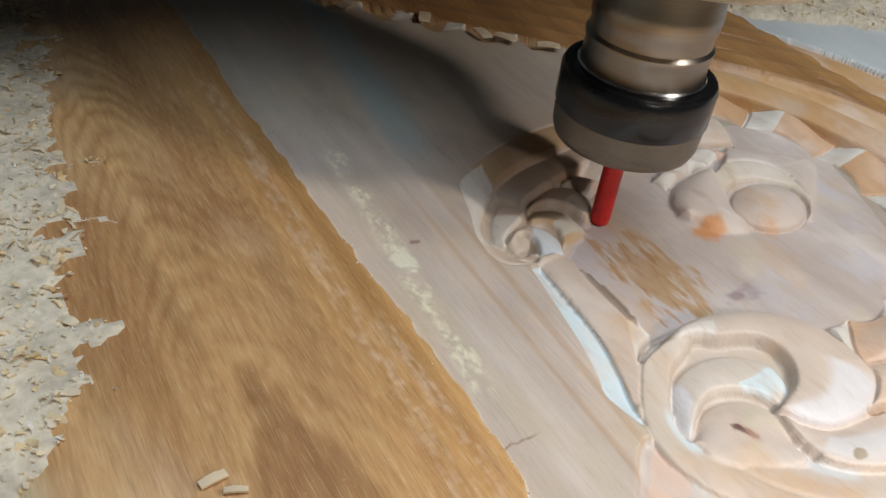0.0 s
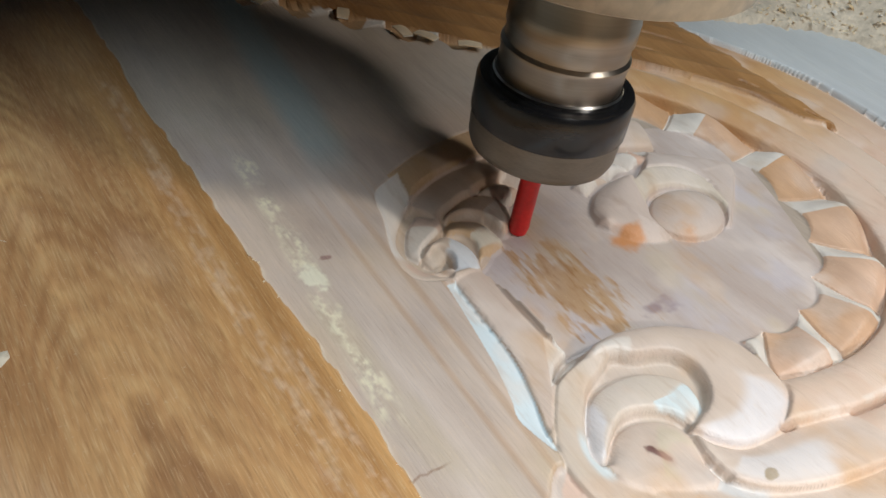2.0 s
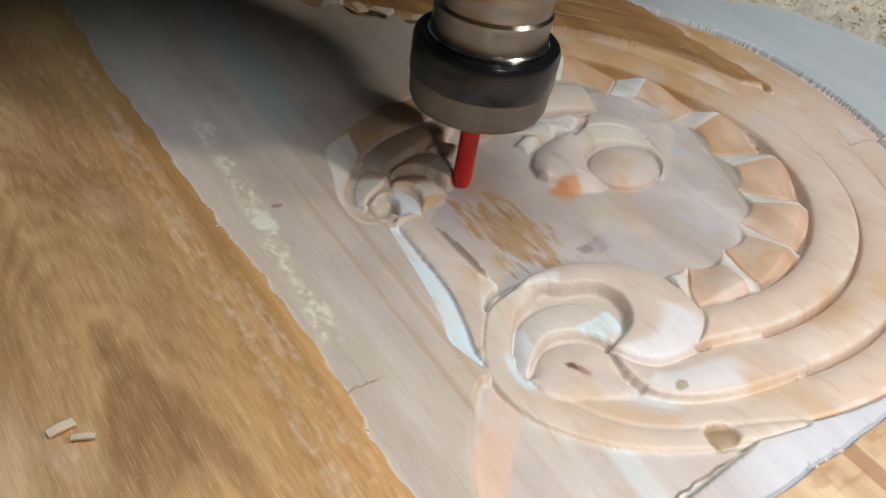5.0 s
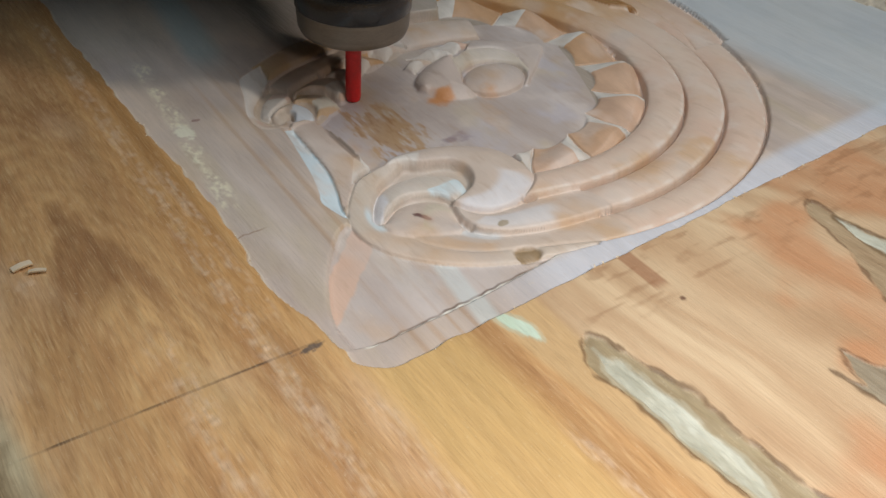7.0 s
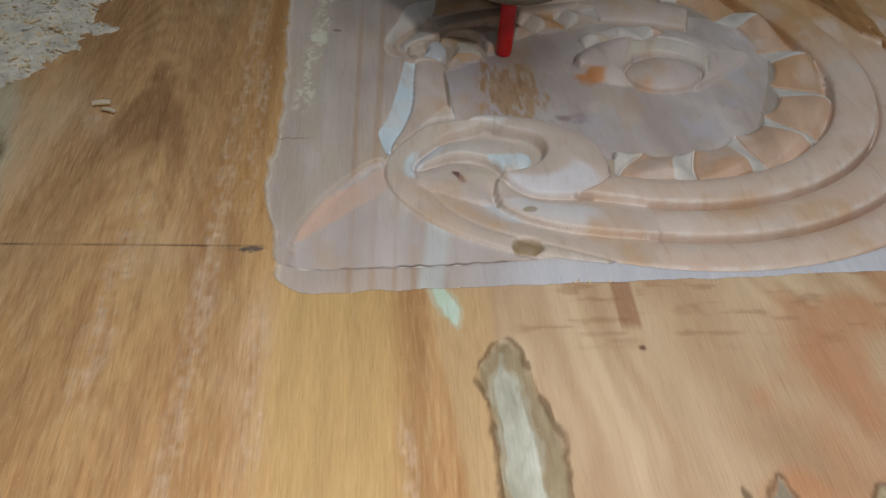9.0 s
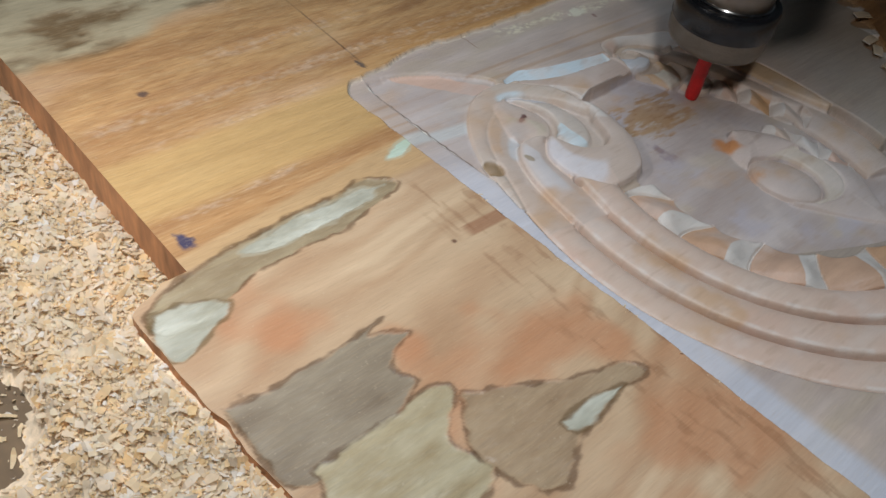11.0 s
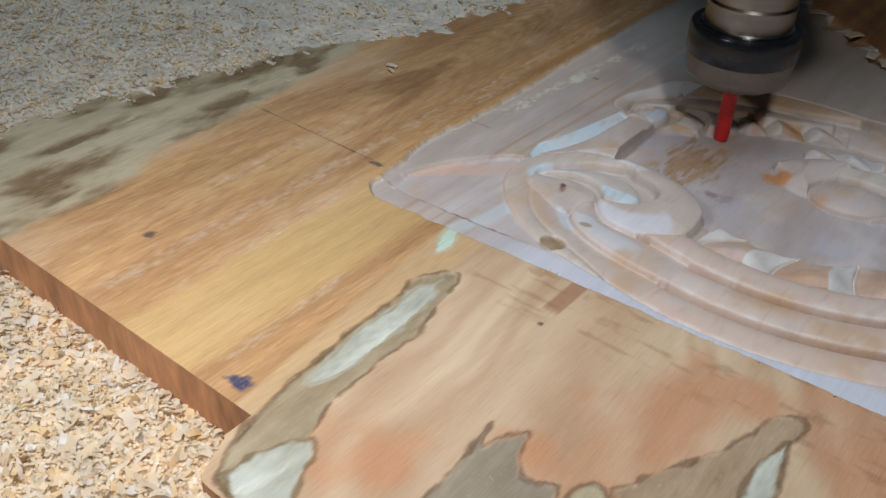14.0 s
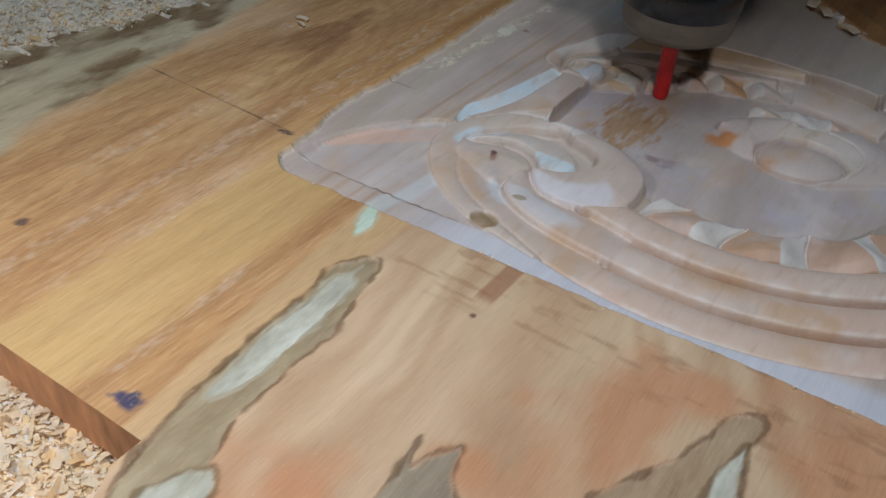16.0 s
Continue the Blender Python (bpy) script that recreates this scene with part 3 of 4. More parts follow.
    f.paint(0.55 * smooth(9, 2, np.abs(x - 44 - 0.12 * (y - 200) + 4 * g3)) * smooth(150, 175, y) * pk, (0.30, 0.40, 0.40))
    f.paint(0.65 * smooth(-2, -8, y - 0.047 * x) * smooth(40, 80, x) * pk, (0.58, 0.60, 0.67))
    # right end: bluish overhead light reflected on the floor, painted as pale grey-blue
    f.paint(0.7 * smooth(235, 262, x + 0.1 * y) * pk, (0.50, 0.54, 0.56))

    # ---- carving ----
    rx, ry = x - CX, y - CY
    r, deg = np.hypot(rx, ry), np.degrees(np.arctan2(ry, rx))
    # the sunk ground in the middle
    ground = spline([(57, 110), (58, 88), (60, 70), (80, 66), (108, 52), (126, 52), (155, 62), (172, 88), (186, 127), (176, 150), (150, 156), (118, 156), (98, 150), (78, 140), (60, 124), (57, 110)], 120)[:, :2]
    mid = inside(ground, x, y)
    f.z[mid] = -9.0 + 0.12 * layered(x / 1.0, y / 14, 321, 2)[mid]
    tone = np.clip(0.5 + 0.6 * layered((x + drift) / 10, y / 40, 322, 4), 0, 1)[..., None]
    f.c[mid] = (np.array((0.39, 0.29, 0.24)) * (1 - tone) + np.array((0.58, 0.49, 0.45)) * tone)[mid]
    f.paint(0.5 * mid * smooth(0.05, 0.5, layered(x / 14, y / 18, 327, 4)), (0.56, 0.44, 0.30))
    f.paint(0.5 * mid * smooth(0.05, 0.5, layered(x / 13, y / 18, 328, 4)), (0.50, 0.45, 0.49))
    stain = smooth(0.05, 0.5, 0.8 * layered(x / 1.6, y / 7, 323, 4) + 0.95 - np.hypot((x - 80) / 15, (y - 94) / 24)) * mid
    f.paint(0.7 * stain, (0.42, 0.22, 0.06))
    f.paint(0.6 * stain * smooth(0.0, 0.6, layered(x / 0.8, y / 4, 326, 3)), (0.30, 0.12, 0.02))
    f.paint(0.6 * smooth(0.1, 0.7, 0.6 * layered(x / 4, y / 3, 324, 3) + 0.8 - np.hypot((x - 98) / 10, (y - 78) / 5)) * mid, (0.19, 0.11, 0.14))
    f.carved |= mid
    # rings: rounded mouldings, one outside another
    for k in range(4):
        base = ring_start(deg)
        step = np.interp(deg, [-100, 0, 45], [15, 16, 17])
        inner = base + k * step
        u = (r - inner) / step * 2 - 1
        span = (deg > -118 + 4 * k) & (deg < (66 if k < 3 else 60))
        if k == 3:
            span &= deg > -12
            u = u + np.interp(deg, [-12, 20], [1.6, 0.0])
        ok = (np.abs(u) <= 1) & span
        lift = np.where(u < 0.45, 1 - 1.1 * np.abs((0.45 - u) / 1.45) ** 3, 1 - 0.30 * ((u - 0.45) / 0.55) ** 2)
        fall = 1.0 if k < 3 else 0.7
        f.z[ok] = (-5.5 - 1.2 * smooth(0.90, 0.99, np.abs(u)) + 2.7 * fall * lift + 0.10 * layered(deg / 2.0, r / 9, 331, 2))[ok]
        tone = np.clip(0.5 + 0.55 * layered(deg / 11, r / 16, 340 + k, 4) + 0.2 * layered(x / 2, y / 30, 345, 3), 0, 1)[..., None]
        warm = smooth(-5, 28, deg)[..., None]
        hue = (np.array(PINK) * (1 - tone) + np.array(CREAM) * tone) * (1 - warm) + (np.array((0.42, 0.19, 0.06)) * (1 - tone) + np.array((0.58, 0.35, 0.16)) * tone) * warm
        f.c[ok] = hue[ok]
        f.groove[ok] = 1.9 * smooth(0.92, 0.985, np.abs(u[ok]))
        # white torn fibres along the crest, also painting in the ring's highlight
        f.paint(0.35 * ok * smooth(0.14, 0.05, np.abs(u - 0.80)) * smooth(-0.3, 0.3, layered(deg / 3, r / 5, 349, 3)), (0.74, 0.70, 0.64))
        f.carved |= ok
    fill = (deg > -135) & (deg < -94) & (r > 42) & (r < 96) & ~mid & ~f.carved
    f.z[fill], f.c[fill] = -7.0, (0.46, 0.35, 0.26)
    f.carved |= fill
    # leaves between the rings and the ground
    v = (r - 48) / np.maximum(ring_start(deg) - 48, 1)
    phase = (deg + 100 - 9 * (1 - v) + 3 * np.sin(v * 3)) / 23.5
    fr = phase - np.floor(phase)
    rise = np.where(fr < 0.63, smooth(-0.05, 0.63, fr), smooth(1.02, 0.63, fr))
    tip = np.interp(deg, [-100, -82, -48, -22, -1, 19, 45], [46, 48, 50, 56, 60, 66, 70])
    scallop = tip + 3.0 * np.sin(np.pi * fr)
    ok = (r > scallop) & (r <= ring_start(deg)) & (deg > -102) & (deg < 62)
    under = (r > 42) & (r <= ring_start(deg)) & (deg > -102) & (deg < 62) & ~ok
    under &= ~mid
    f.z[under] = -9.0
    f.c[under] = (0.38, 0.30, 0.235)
    v2 = np.clip((r - tip) / np.maximum(ring_start(deg) - tip, 1), 0, 1)
    f.z[ok] = (-9.0 + (0.7 + 4.8 * rise) * smooth(-0.15, 0.75, v2) - 2.0 * smooth(0.8, 1.0, v2))[ok]
    num = np.floor(phase).astype(int)
    amber = np.clip(0.45 + 0.8 * lattice_noise(num * 3.7, num * 0 + 1.3, 351) + 0.4 * smooth(-20, 30, deg), 0, 1)[..., None]
    # rising face in wood tones, falling face whitened to carry its light as colour
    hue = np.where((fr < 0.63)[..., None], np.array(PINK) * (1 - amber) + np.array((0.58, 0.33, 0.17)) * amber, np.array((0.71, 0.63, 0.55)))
    f.groove[ok] = 0.8 * smooth(0.95, 1.0, fr[ok])
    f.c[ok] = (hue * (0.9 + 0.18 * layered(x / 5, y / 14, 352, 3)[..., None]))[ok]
    f.carved |= ok
    # upper moulding, running into the small scroll
    f.band([(84, 136, 5), (98, 146, 7), (118, 155, 9), (140, 156, 10), (160, 150, 9)], -8.5, -5.5, 0.6, 0.6, CREAM)
    f.leaf_row([(80, 137, 7), (92, 144, 8), (107, 149, 7.5), (122, 153, 5)][::-1], 3, -9.0, 4.2, [CREAM, ORANGE, PINK, CREAM])
    f.dome(56, 123, 18, 14, 40, -6.8, -6.6, 1.0, (0.56, 0.43, 0.31))
    f.blade([(53, 151), (67, 158), (79, 162), (91, 164.5), (106, 166), (124, 166.5)], [(55, 141), (66, 147), (78, 151), (91, 154), (106, 157.5), (124, 163)], (-2.2, -2.3), (-2.9, -3.2), 0.5, (0.54, 0.33, 0.15))
    f.blade([(54, 139.5), (60, 144), (72, 149.3), (91, 153.8), (106, 157), (116, 159)], [(57, 126), (60, 131), (66, 134.5), (74, 138), (82, 140.5), (96, 145), (116, 153)], (-6.2, -5.5), (-3.4, -4.5), 0.8, (0.60, 0.45, 0.35))
    # the small scroll; its pale and blue-white faces are light put into the colour
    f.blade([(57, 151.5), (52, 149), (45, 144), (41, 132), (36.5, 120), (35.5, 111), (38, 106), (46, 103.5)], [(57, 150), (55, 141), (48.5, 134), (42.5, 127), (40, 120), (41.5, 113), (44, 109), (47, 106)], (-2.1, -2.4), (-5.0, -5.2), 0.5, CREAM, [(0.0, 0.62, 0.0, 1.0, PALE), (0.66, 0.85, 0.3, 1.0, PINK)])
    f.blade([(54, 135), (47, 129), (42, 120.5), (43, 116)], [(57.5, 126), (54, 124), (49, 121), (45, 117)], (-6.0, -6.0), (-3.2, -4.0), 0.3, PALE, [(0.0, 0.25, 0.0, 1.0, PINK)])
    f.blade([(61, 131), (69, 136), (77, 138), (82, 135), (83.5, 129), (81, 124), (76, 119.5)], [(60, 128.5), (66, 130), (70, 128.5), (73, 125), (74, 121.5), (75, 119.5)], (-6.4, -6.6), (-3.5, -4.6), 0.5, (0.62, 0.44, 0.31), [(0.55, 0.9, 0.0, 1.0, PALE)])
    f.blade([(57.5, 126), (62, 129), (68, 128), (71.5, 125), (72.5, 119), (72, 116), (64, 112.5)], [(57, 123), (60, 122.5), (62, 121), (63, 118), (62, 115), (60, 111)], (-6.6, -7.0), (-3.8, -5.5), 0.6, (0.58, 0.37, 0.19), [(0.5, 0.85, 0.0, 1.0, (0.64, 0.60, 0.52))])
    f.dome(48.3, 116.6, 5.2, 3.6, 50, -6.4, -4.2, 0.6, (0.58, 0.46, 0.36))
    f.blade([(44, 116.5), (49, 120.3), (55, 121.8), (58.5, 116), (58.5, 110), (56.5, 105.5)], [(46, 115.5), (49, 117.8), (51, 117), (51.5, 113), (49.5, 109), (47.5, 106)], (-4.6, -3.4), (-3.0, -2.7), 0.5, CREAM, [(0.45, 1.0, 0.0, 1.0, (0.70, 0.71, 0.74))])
    # pair of beads under one hood, with a broad flap behind them
    f.leaf_row([(113, 131, 4), (125, 137, 6), (138, 140, 6), (152, 139, 5)][::-1], 3, -9.0, 3.2, [PINK, PALE, CREAM])
    f.blade([(152, 140), (168, 131.5), (178, 123), (166, 110), (150, 97)], [(140, 129.5), (153, 127), (158.5, 118), (156, 107), (148, 97.5)], (-7.2, -8.4), (-4.6, -6.5), 0.5, (0.58, 0.46, 0.39))
    f.blade([(106.5, 114), (109, 120), (117, 126.5), (127, 129), (134, 126.5)], [(109, 109), (113, 103), (121, 99.5), (127, 101), (127, 109), (130, 117), (134, 125.5)], (-8.6, -6.0), (-9.0, -7.0), 3.6, (0.64, 0.50, 0.42))
    f.blade([(130, 125), (135, 127.5), (141, 130), (153, 127), (158.5, 118), (156, 105)], [(125.5, 108), (129, 116), (138, 120.5), (148, 119.5), (154.5, 112), (152, 102)], (-4.4, -6.0), (-5.6, -7.6), 0.3, (0.66, 0.55, 0.43))
    f.dome(139.5, 107, 15.5, 11.8, 18, -9.0, -4.6, 0.55, (0.60, 0.46, 0.37))
    f.paint(0.85 * smooth(0.2, 0.9, 1 - np.hypot((x - 112) / 9, (y - 105) / 8) + 0.5 * layered(x / 5, y / 5, 361)), (0.60, 0.22, 0.035))
    f.paint(0.6 * smooth(0.2, 0.9, 1 - np.hypot((x - 131) / 7, (y - 99) / 6) + 0.5 * layered(x / 5, y / 5, 362)), (0.60, 0.25, 0.06))
    # stem with the gouge beside it; the gouge's pale blue is cool ambient light put into its colour
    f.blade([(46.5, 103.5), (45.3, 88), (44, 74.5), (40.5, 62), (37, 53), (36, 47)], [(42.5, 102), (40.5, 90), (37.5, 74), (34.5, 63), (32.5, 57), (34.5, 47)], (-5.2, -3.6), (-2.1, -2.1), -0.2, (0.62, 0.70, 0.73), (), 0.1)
    f.blade([(57, 106), (56.5, 93), (56.5, 81), (57, 74), (59, 67)], [(46.8, 104), (45.5, 88), (44.2, 74), (40.8, 62), (37.3, 52)], (-4.6, -4.6), (-3.2, -2.8), 0.9, (0.60, 0.46, 0.38))
    tri = inside(np.array([(56, 78), (60, 68), (46, 62.5)]), x, y)
    f.z[tri] = (-3.4 - 0.16 * (x - 50))[tri]
    f.c[tri] = np.array(PALE)
    # large scroll: collar, outer crescent, inner turn, bud, and the two mouldings that leave it;
    # its whitish, bluish and grey faces have light and shade painted in
    f.dome(69, 50, 25, 21, -30, -7.4, -6.6, 1.0, (0.55, 0.45, 0.37))
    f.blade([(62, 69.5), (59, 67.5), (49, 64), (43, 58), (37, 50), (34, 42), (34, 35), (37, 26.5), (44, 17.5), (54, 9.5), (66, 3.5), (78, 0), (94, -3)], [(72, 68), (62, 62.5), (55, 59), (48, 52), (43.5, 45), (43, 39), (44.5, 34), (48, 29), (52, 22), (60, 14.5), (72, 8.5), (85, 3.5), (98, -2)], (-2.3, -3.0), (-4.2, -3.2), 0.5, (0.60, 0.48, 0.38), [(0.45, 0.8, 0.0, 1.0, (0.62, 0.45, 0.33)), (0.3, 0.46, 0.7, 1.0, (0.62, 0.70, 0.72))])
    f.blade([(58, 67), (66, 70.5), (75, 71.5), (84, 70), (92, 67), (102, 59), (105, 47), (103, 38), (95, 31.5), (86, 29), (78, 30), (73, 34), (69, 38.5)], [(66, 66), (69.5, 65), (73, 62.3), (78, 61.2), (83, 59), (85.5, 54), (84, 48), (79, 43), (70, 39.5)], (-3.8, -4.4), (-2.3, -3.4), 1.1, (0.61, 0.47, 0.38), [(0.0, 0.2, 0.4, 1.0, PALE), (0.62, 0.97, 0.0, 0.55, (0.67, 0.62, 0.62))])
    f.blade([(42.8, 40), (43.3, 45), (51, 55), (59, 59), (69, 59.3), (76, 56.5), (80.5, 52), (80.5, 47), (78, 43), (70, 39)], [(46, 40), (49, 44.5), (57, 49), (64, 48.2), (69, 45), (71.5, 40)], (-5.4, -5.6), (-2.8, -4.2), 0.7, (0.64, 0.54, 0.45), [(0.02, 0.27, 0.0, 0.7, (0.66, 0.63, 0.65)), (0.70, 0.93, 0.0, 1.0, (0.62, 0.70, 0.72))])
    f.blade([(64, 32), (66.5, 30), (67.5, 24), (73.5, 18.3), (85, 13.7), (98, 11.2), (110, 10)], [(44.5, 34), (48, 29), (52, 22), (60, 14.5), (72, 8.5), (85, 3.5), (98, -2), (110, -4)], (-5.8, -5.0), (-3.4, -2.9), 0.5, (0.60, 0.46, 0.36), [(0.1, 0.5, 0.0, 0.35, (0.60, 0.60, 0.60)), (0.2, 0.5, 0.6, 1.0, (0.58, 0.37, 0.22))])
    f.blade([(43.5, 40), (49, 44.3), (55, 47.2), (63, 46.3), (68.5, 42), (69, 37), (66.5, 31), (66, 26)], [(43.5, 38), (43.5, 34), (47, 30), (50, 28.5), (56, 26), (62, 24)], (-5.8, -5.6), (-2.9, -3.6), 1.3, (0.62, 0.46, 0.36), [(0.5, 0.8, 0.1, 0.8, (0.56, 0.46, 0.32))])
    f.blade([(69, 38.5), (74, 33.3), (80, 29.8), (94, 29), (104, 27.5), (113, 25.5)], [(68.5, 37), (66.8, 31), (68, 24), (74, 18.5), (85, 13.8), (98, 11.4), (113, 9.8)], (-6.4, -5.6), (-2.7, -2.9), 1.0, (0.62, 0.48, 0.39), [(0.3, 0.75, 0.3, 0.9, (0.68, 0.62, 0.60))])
    f.paint(0.95 * smooth(0.0, 0.4, 0.4 * layered(x / 1.5, y / 1.5, 371) + 1 - np.hypot((x - 56.3 + 0.4 * (y - 37)) / 1.5, (y - 37) / 3.4)), (0.10, 0.012, 0.008))
    f.paint(0.5 * smooth(0.0, 0.8, 1 - np.hypot((x - 57.3) / 2.5, (y - 35) / 3.5)), (0.45, 0.16, 0.06))
    f.paint(0.8 * smooth(0.0, 0.3, 0.4 * layered(x / 2, y / 2, 372) + 1 - np.hypot((x - 76) / 2.4, (y - 20.8) / 1.8)), (0.26, 0.18, 0.07))
    # knot bowl on the outer moulding
    bowl = smooth(0.0, 0.25, 0.15 * layered(x / 3, y / 3, 373) + 1 - np.hypot((x - 73) / 5.0, (y - 5) / 4.6))
    f.paint(0.9 * bowl, (0.27, 0.17, 0.075))
    f.z -= 1.2 * bowl
    # the corner that the cutter has cleared
    wedge = spline([(8, -3.5), (15, -5), (30, -4.6), (47, -4), (66, -2), (79, 0), (66, 3.6), (54, 9.6), (44, 17.6), (37, 26.6), (34.2, 36), (34, 43), (29, 41), (18, 27), (11, 14), (8, 4), (8, -3.5)], 100)[:, :2]
    wd = inside(wedge, x, y)
    f.z[wd] = (-3.9 + 0.08 * lattice_noise(x / 1.4, y / 20, 381))[wd]
    tone = np.clip(0.5 + 0.6 * layered(x / 9, y / 30, 382, 3), 0, 1)[..., None]
    f.c[wd] = (f.c * 0.5 + 0.5 * (np.array((0.50, 0.40, 0.36)) * (1 - tone) + np.array((0.64, 0.57, 0.55)) * tone))[wd]
    run = np.abs((x - 14) * 0.69 - (y - 17) * 0.72 + 0.8 * layered(x / 4, y / 4, 384, 3))
    f.paint(0.85 * wd * smooth(4.6, 3.6, run), (0.66, 0.42, 0.30))
    f.paint(0.45 * pk * smooth(4.5, 2.0, np.abs(x - 46.5 - 0.15 * y)) * smooth(28, 18, y) * ~(f.carved & ~wd), (0.62, 0.68, 0.66))
    # step of the cleared corner: bright edge and shaded foot drawn as colour lines
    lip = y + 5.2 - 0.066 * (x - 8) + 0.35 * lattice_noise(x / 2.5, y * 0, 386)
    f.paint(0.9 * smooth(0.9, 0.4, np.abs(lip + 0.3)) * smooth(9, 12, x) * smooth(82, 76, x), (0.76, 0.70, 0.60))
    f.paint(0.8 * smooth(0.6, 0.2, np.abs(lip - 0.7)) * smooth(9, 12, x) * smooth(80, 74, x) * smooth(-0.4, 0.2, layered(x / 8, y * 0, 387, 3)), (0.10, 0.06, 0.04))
    f.carved |= wd
    # patchy heart colour over the whole carving, and fine fuzz on it
    f.paint(0.55 * f.carved * smooth(0.12, 0.6, layered(x / 17, y / 22, 391, 4)), (0.56, 0.32, 0.14))
    f.paint(0.42 * f.carved * smooth(0.0, 0.6, layered(x / 12, y / 14, 393, 4)), (0.71, 0.59, 0.51))
    f.paint(0.22 * f.carved * smooth(0.2, 0.6, layered(x / 2.2, y / 9, 394, 4)), (0.40, 0.25, 0.15))
    f.paint(0.30 * f.carved * smooth(0.15, 0.7, layered(x / 15, y / 15, 395, 3)), (0.52, 0.46, 0.43))
    f.z += 0.05 * f.carved * layered(x / 1.2, y / 2.0, 397, 3)
    # row of small leaves and the standing wood behind the carving
    far = x * 0.67 + y * 0.742 - 247.5
    ok = (far > 0) & (r > 108) & (x < 235)
    f.z[ok] = (-0.4 - 0.9 * np.abs(np.sin((x * 0.67 + y * 0.742) / 4.6)) + 0.15 * g2)[ok]
    k = np.clip(0.5 + 0.5 * g1 + 0.3 * g2, 0, 1)[..., None]
    f.c[ok] = (np.array((0.20, 0.085, 0.025)) * (1 - k) + np.array((0.44, 0.22, 0.07)) * k)[ok]
    sl = (x * 0.742 - y * 0.67) / 21.0
    fr = sl - np.floor(sl)
    leaf = (far > -1 - 7 * np.sin(np.pi * fr) ** 2) & (far < 3) & (r > 112) & (x < 200)
    f.z[leaf] = (-5 + 4.2 * fr)[leaf]
    # pale upper end of each leaf is painted-in light
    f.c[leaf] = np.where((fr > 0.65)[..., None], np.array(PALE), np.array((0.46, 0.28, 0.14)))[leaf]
    f.blur(8)
    f.z -= 2.4 * f.groove * (f.z < -1.2)
    f.blur(2)


def steps(*runs):
    out = []
    for a, b, d in runs:
        out += list(np.arange(a, b - d * 0.25, d))
    out = np.unique(out + [runs[-1][1]])
    return out[np.r_[True, np.diff(out) > 0.2]]


def slab(name, label, xs, ys, left=None, front=None, depth=30.0, span=(-999, 999)):
    """One plank as a mesh: worked top, sides and underside. left and front give the wandering outer edges."""
    X, Y = np.meshgrid(xs, ys, indexing="ij")
    if left is not None:
        X = X + (left(Y) - xs[0]) * np.clip((xs[0] + 55 - X) / 55, 0, 1)
    if front is not None:
        Y = Y + (front(X) - ys[0]) * np.clip((ys[0] + 30 - Y) / 30, 0, 1)
    f = Relief(X, Y)
    carve(f)
    own = (xs > span[0] - 0.01) & (xs < span[1] + 0.01)
    X, Y, f.x, f.y, f.z, f.c, f.carved = (v[own] for v in (X, Y, f.x, f.y, f.z, f.c, f.carved))
    n, m = X.shape
    top = np.stack([X, Y, f.z], -1).reshape(-1, 3)
    idx = np.arange(n * m).reshape(n, m)
    quads = np.stack([idx[:-1, :-1], idx[1:, :-1], idx[1:, 1:], idx[:-1, 1:]], -1).reshape(-1, 4)
    ring = np.concatenate([idx[:, 0], idx[-1, 1:], idx[-2::-1, -1], idx[0, -2:0:-1]])
    base = top[ring].copy()
    base[:, 2] = -depth
    rim = n * m + np.arange(len(ring))
    low = rim + len(ring)
    side = np.stack([rim, low, np.roll(low, -1), np.roll(rim, -1)], -1)
    verts = np.concatenate([top, top[ring], base]) / 1000
    faces = quads.tolist() + side.tolist() + [low[::-1].tolist()]
    me = bpy.data.meshes.new(name)
    me.from_pydata(verts.tolist(), [], faces)
    tint = me.color_attributes.new("tint", "FLOAT_COLOR", "POINT")
    cols = np.ones((len(verts), 4), np.float32)
    grey = f.c.mean(-1, keepdims=True)
    cols[: n * m, :3] = np.clip(f.c * 0.95 + grey * 0.05, 0.004, 0.9).reshape(-1, 3)
    cols[: n * m, 3] = np.where(f.carved, 0.12, np.where(f.z > -1.2, np.where(f.x > 57, 0.22, np.where((f.x > 2) & (f.y < 0), 0.35, 0.5)), 0.24)).ravel()
    cols[n * m :, :3] = (0.2, 0.08, 0.03)
    tint.data.foreach_set("color", cols.ravel())
    me.materials.append(M_WOOD)
    me.materials.append(M_ENDGRAIN)
    slot = np.zeros(len(faces), np.int32)
    slot[len(quads) :] = 1
    me.polygons.foreach_set("material_index", slot)
    sm = np.zeros(len(faces), bool)
    sm[: len(quads)] = True
    me.polygons.foreach_set("use_smooth", sm)
    me.update()
    ob = new(name, me)
    if label:
        tagged(ob, label)
    return ob


def part(name, bm, mat, parent, label="", sharp=False):
    me = bpy.data.meshes.new(name)
    bm.to_mesh(me)
    bm.free()
    me.materials.append(mat)
    if not sharp:
        for p in me.polygons:
            p.use_smooth = True
        me.set_sharp_from_angle(angle=radians(38))
    ob = new(name, me)
    ob.parent = parent
    if label:
        tagged(ob, label)
    return ob


def empty(name, place, label, category, group="", kind=""):
    ob = new(name)
    ob.location = place
    ob.empty_display_size = 0.02
    return tagged(ob, label, category, group, kind)


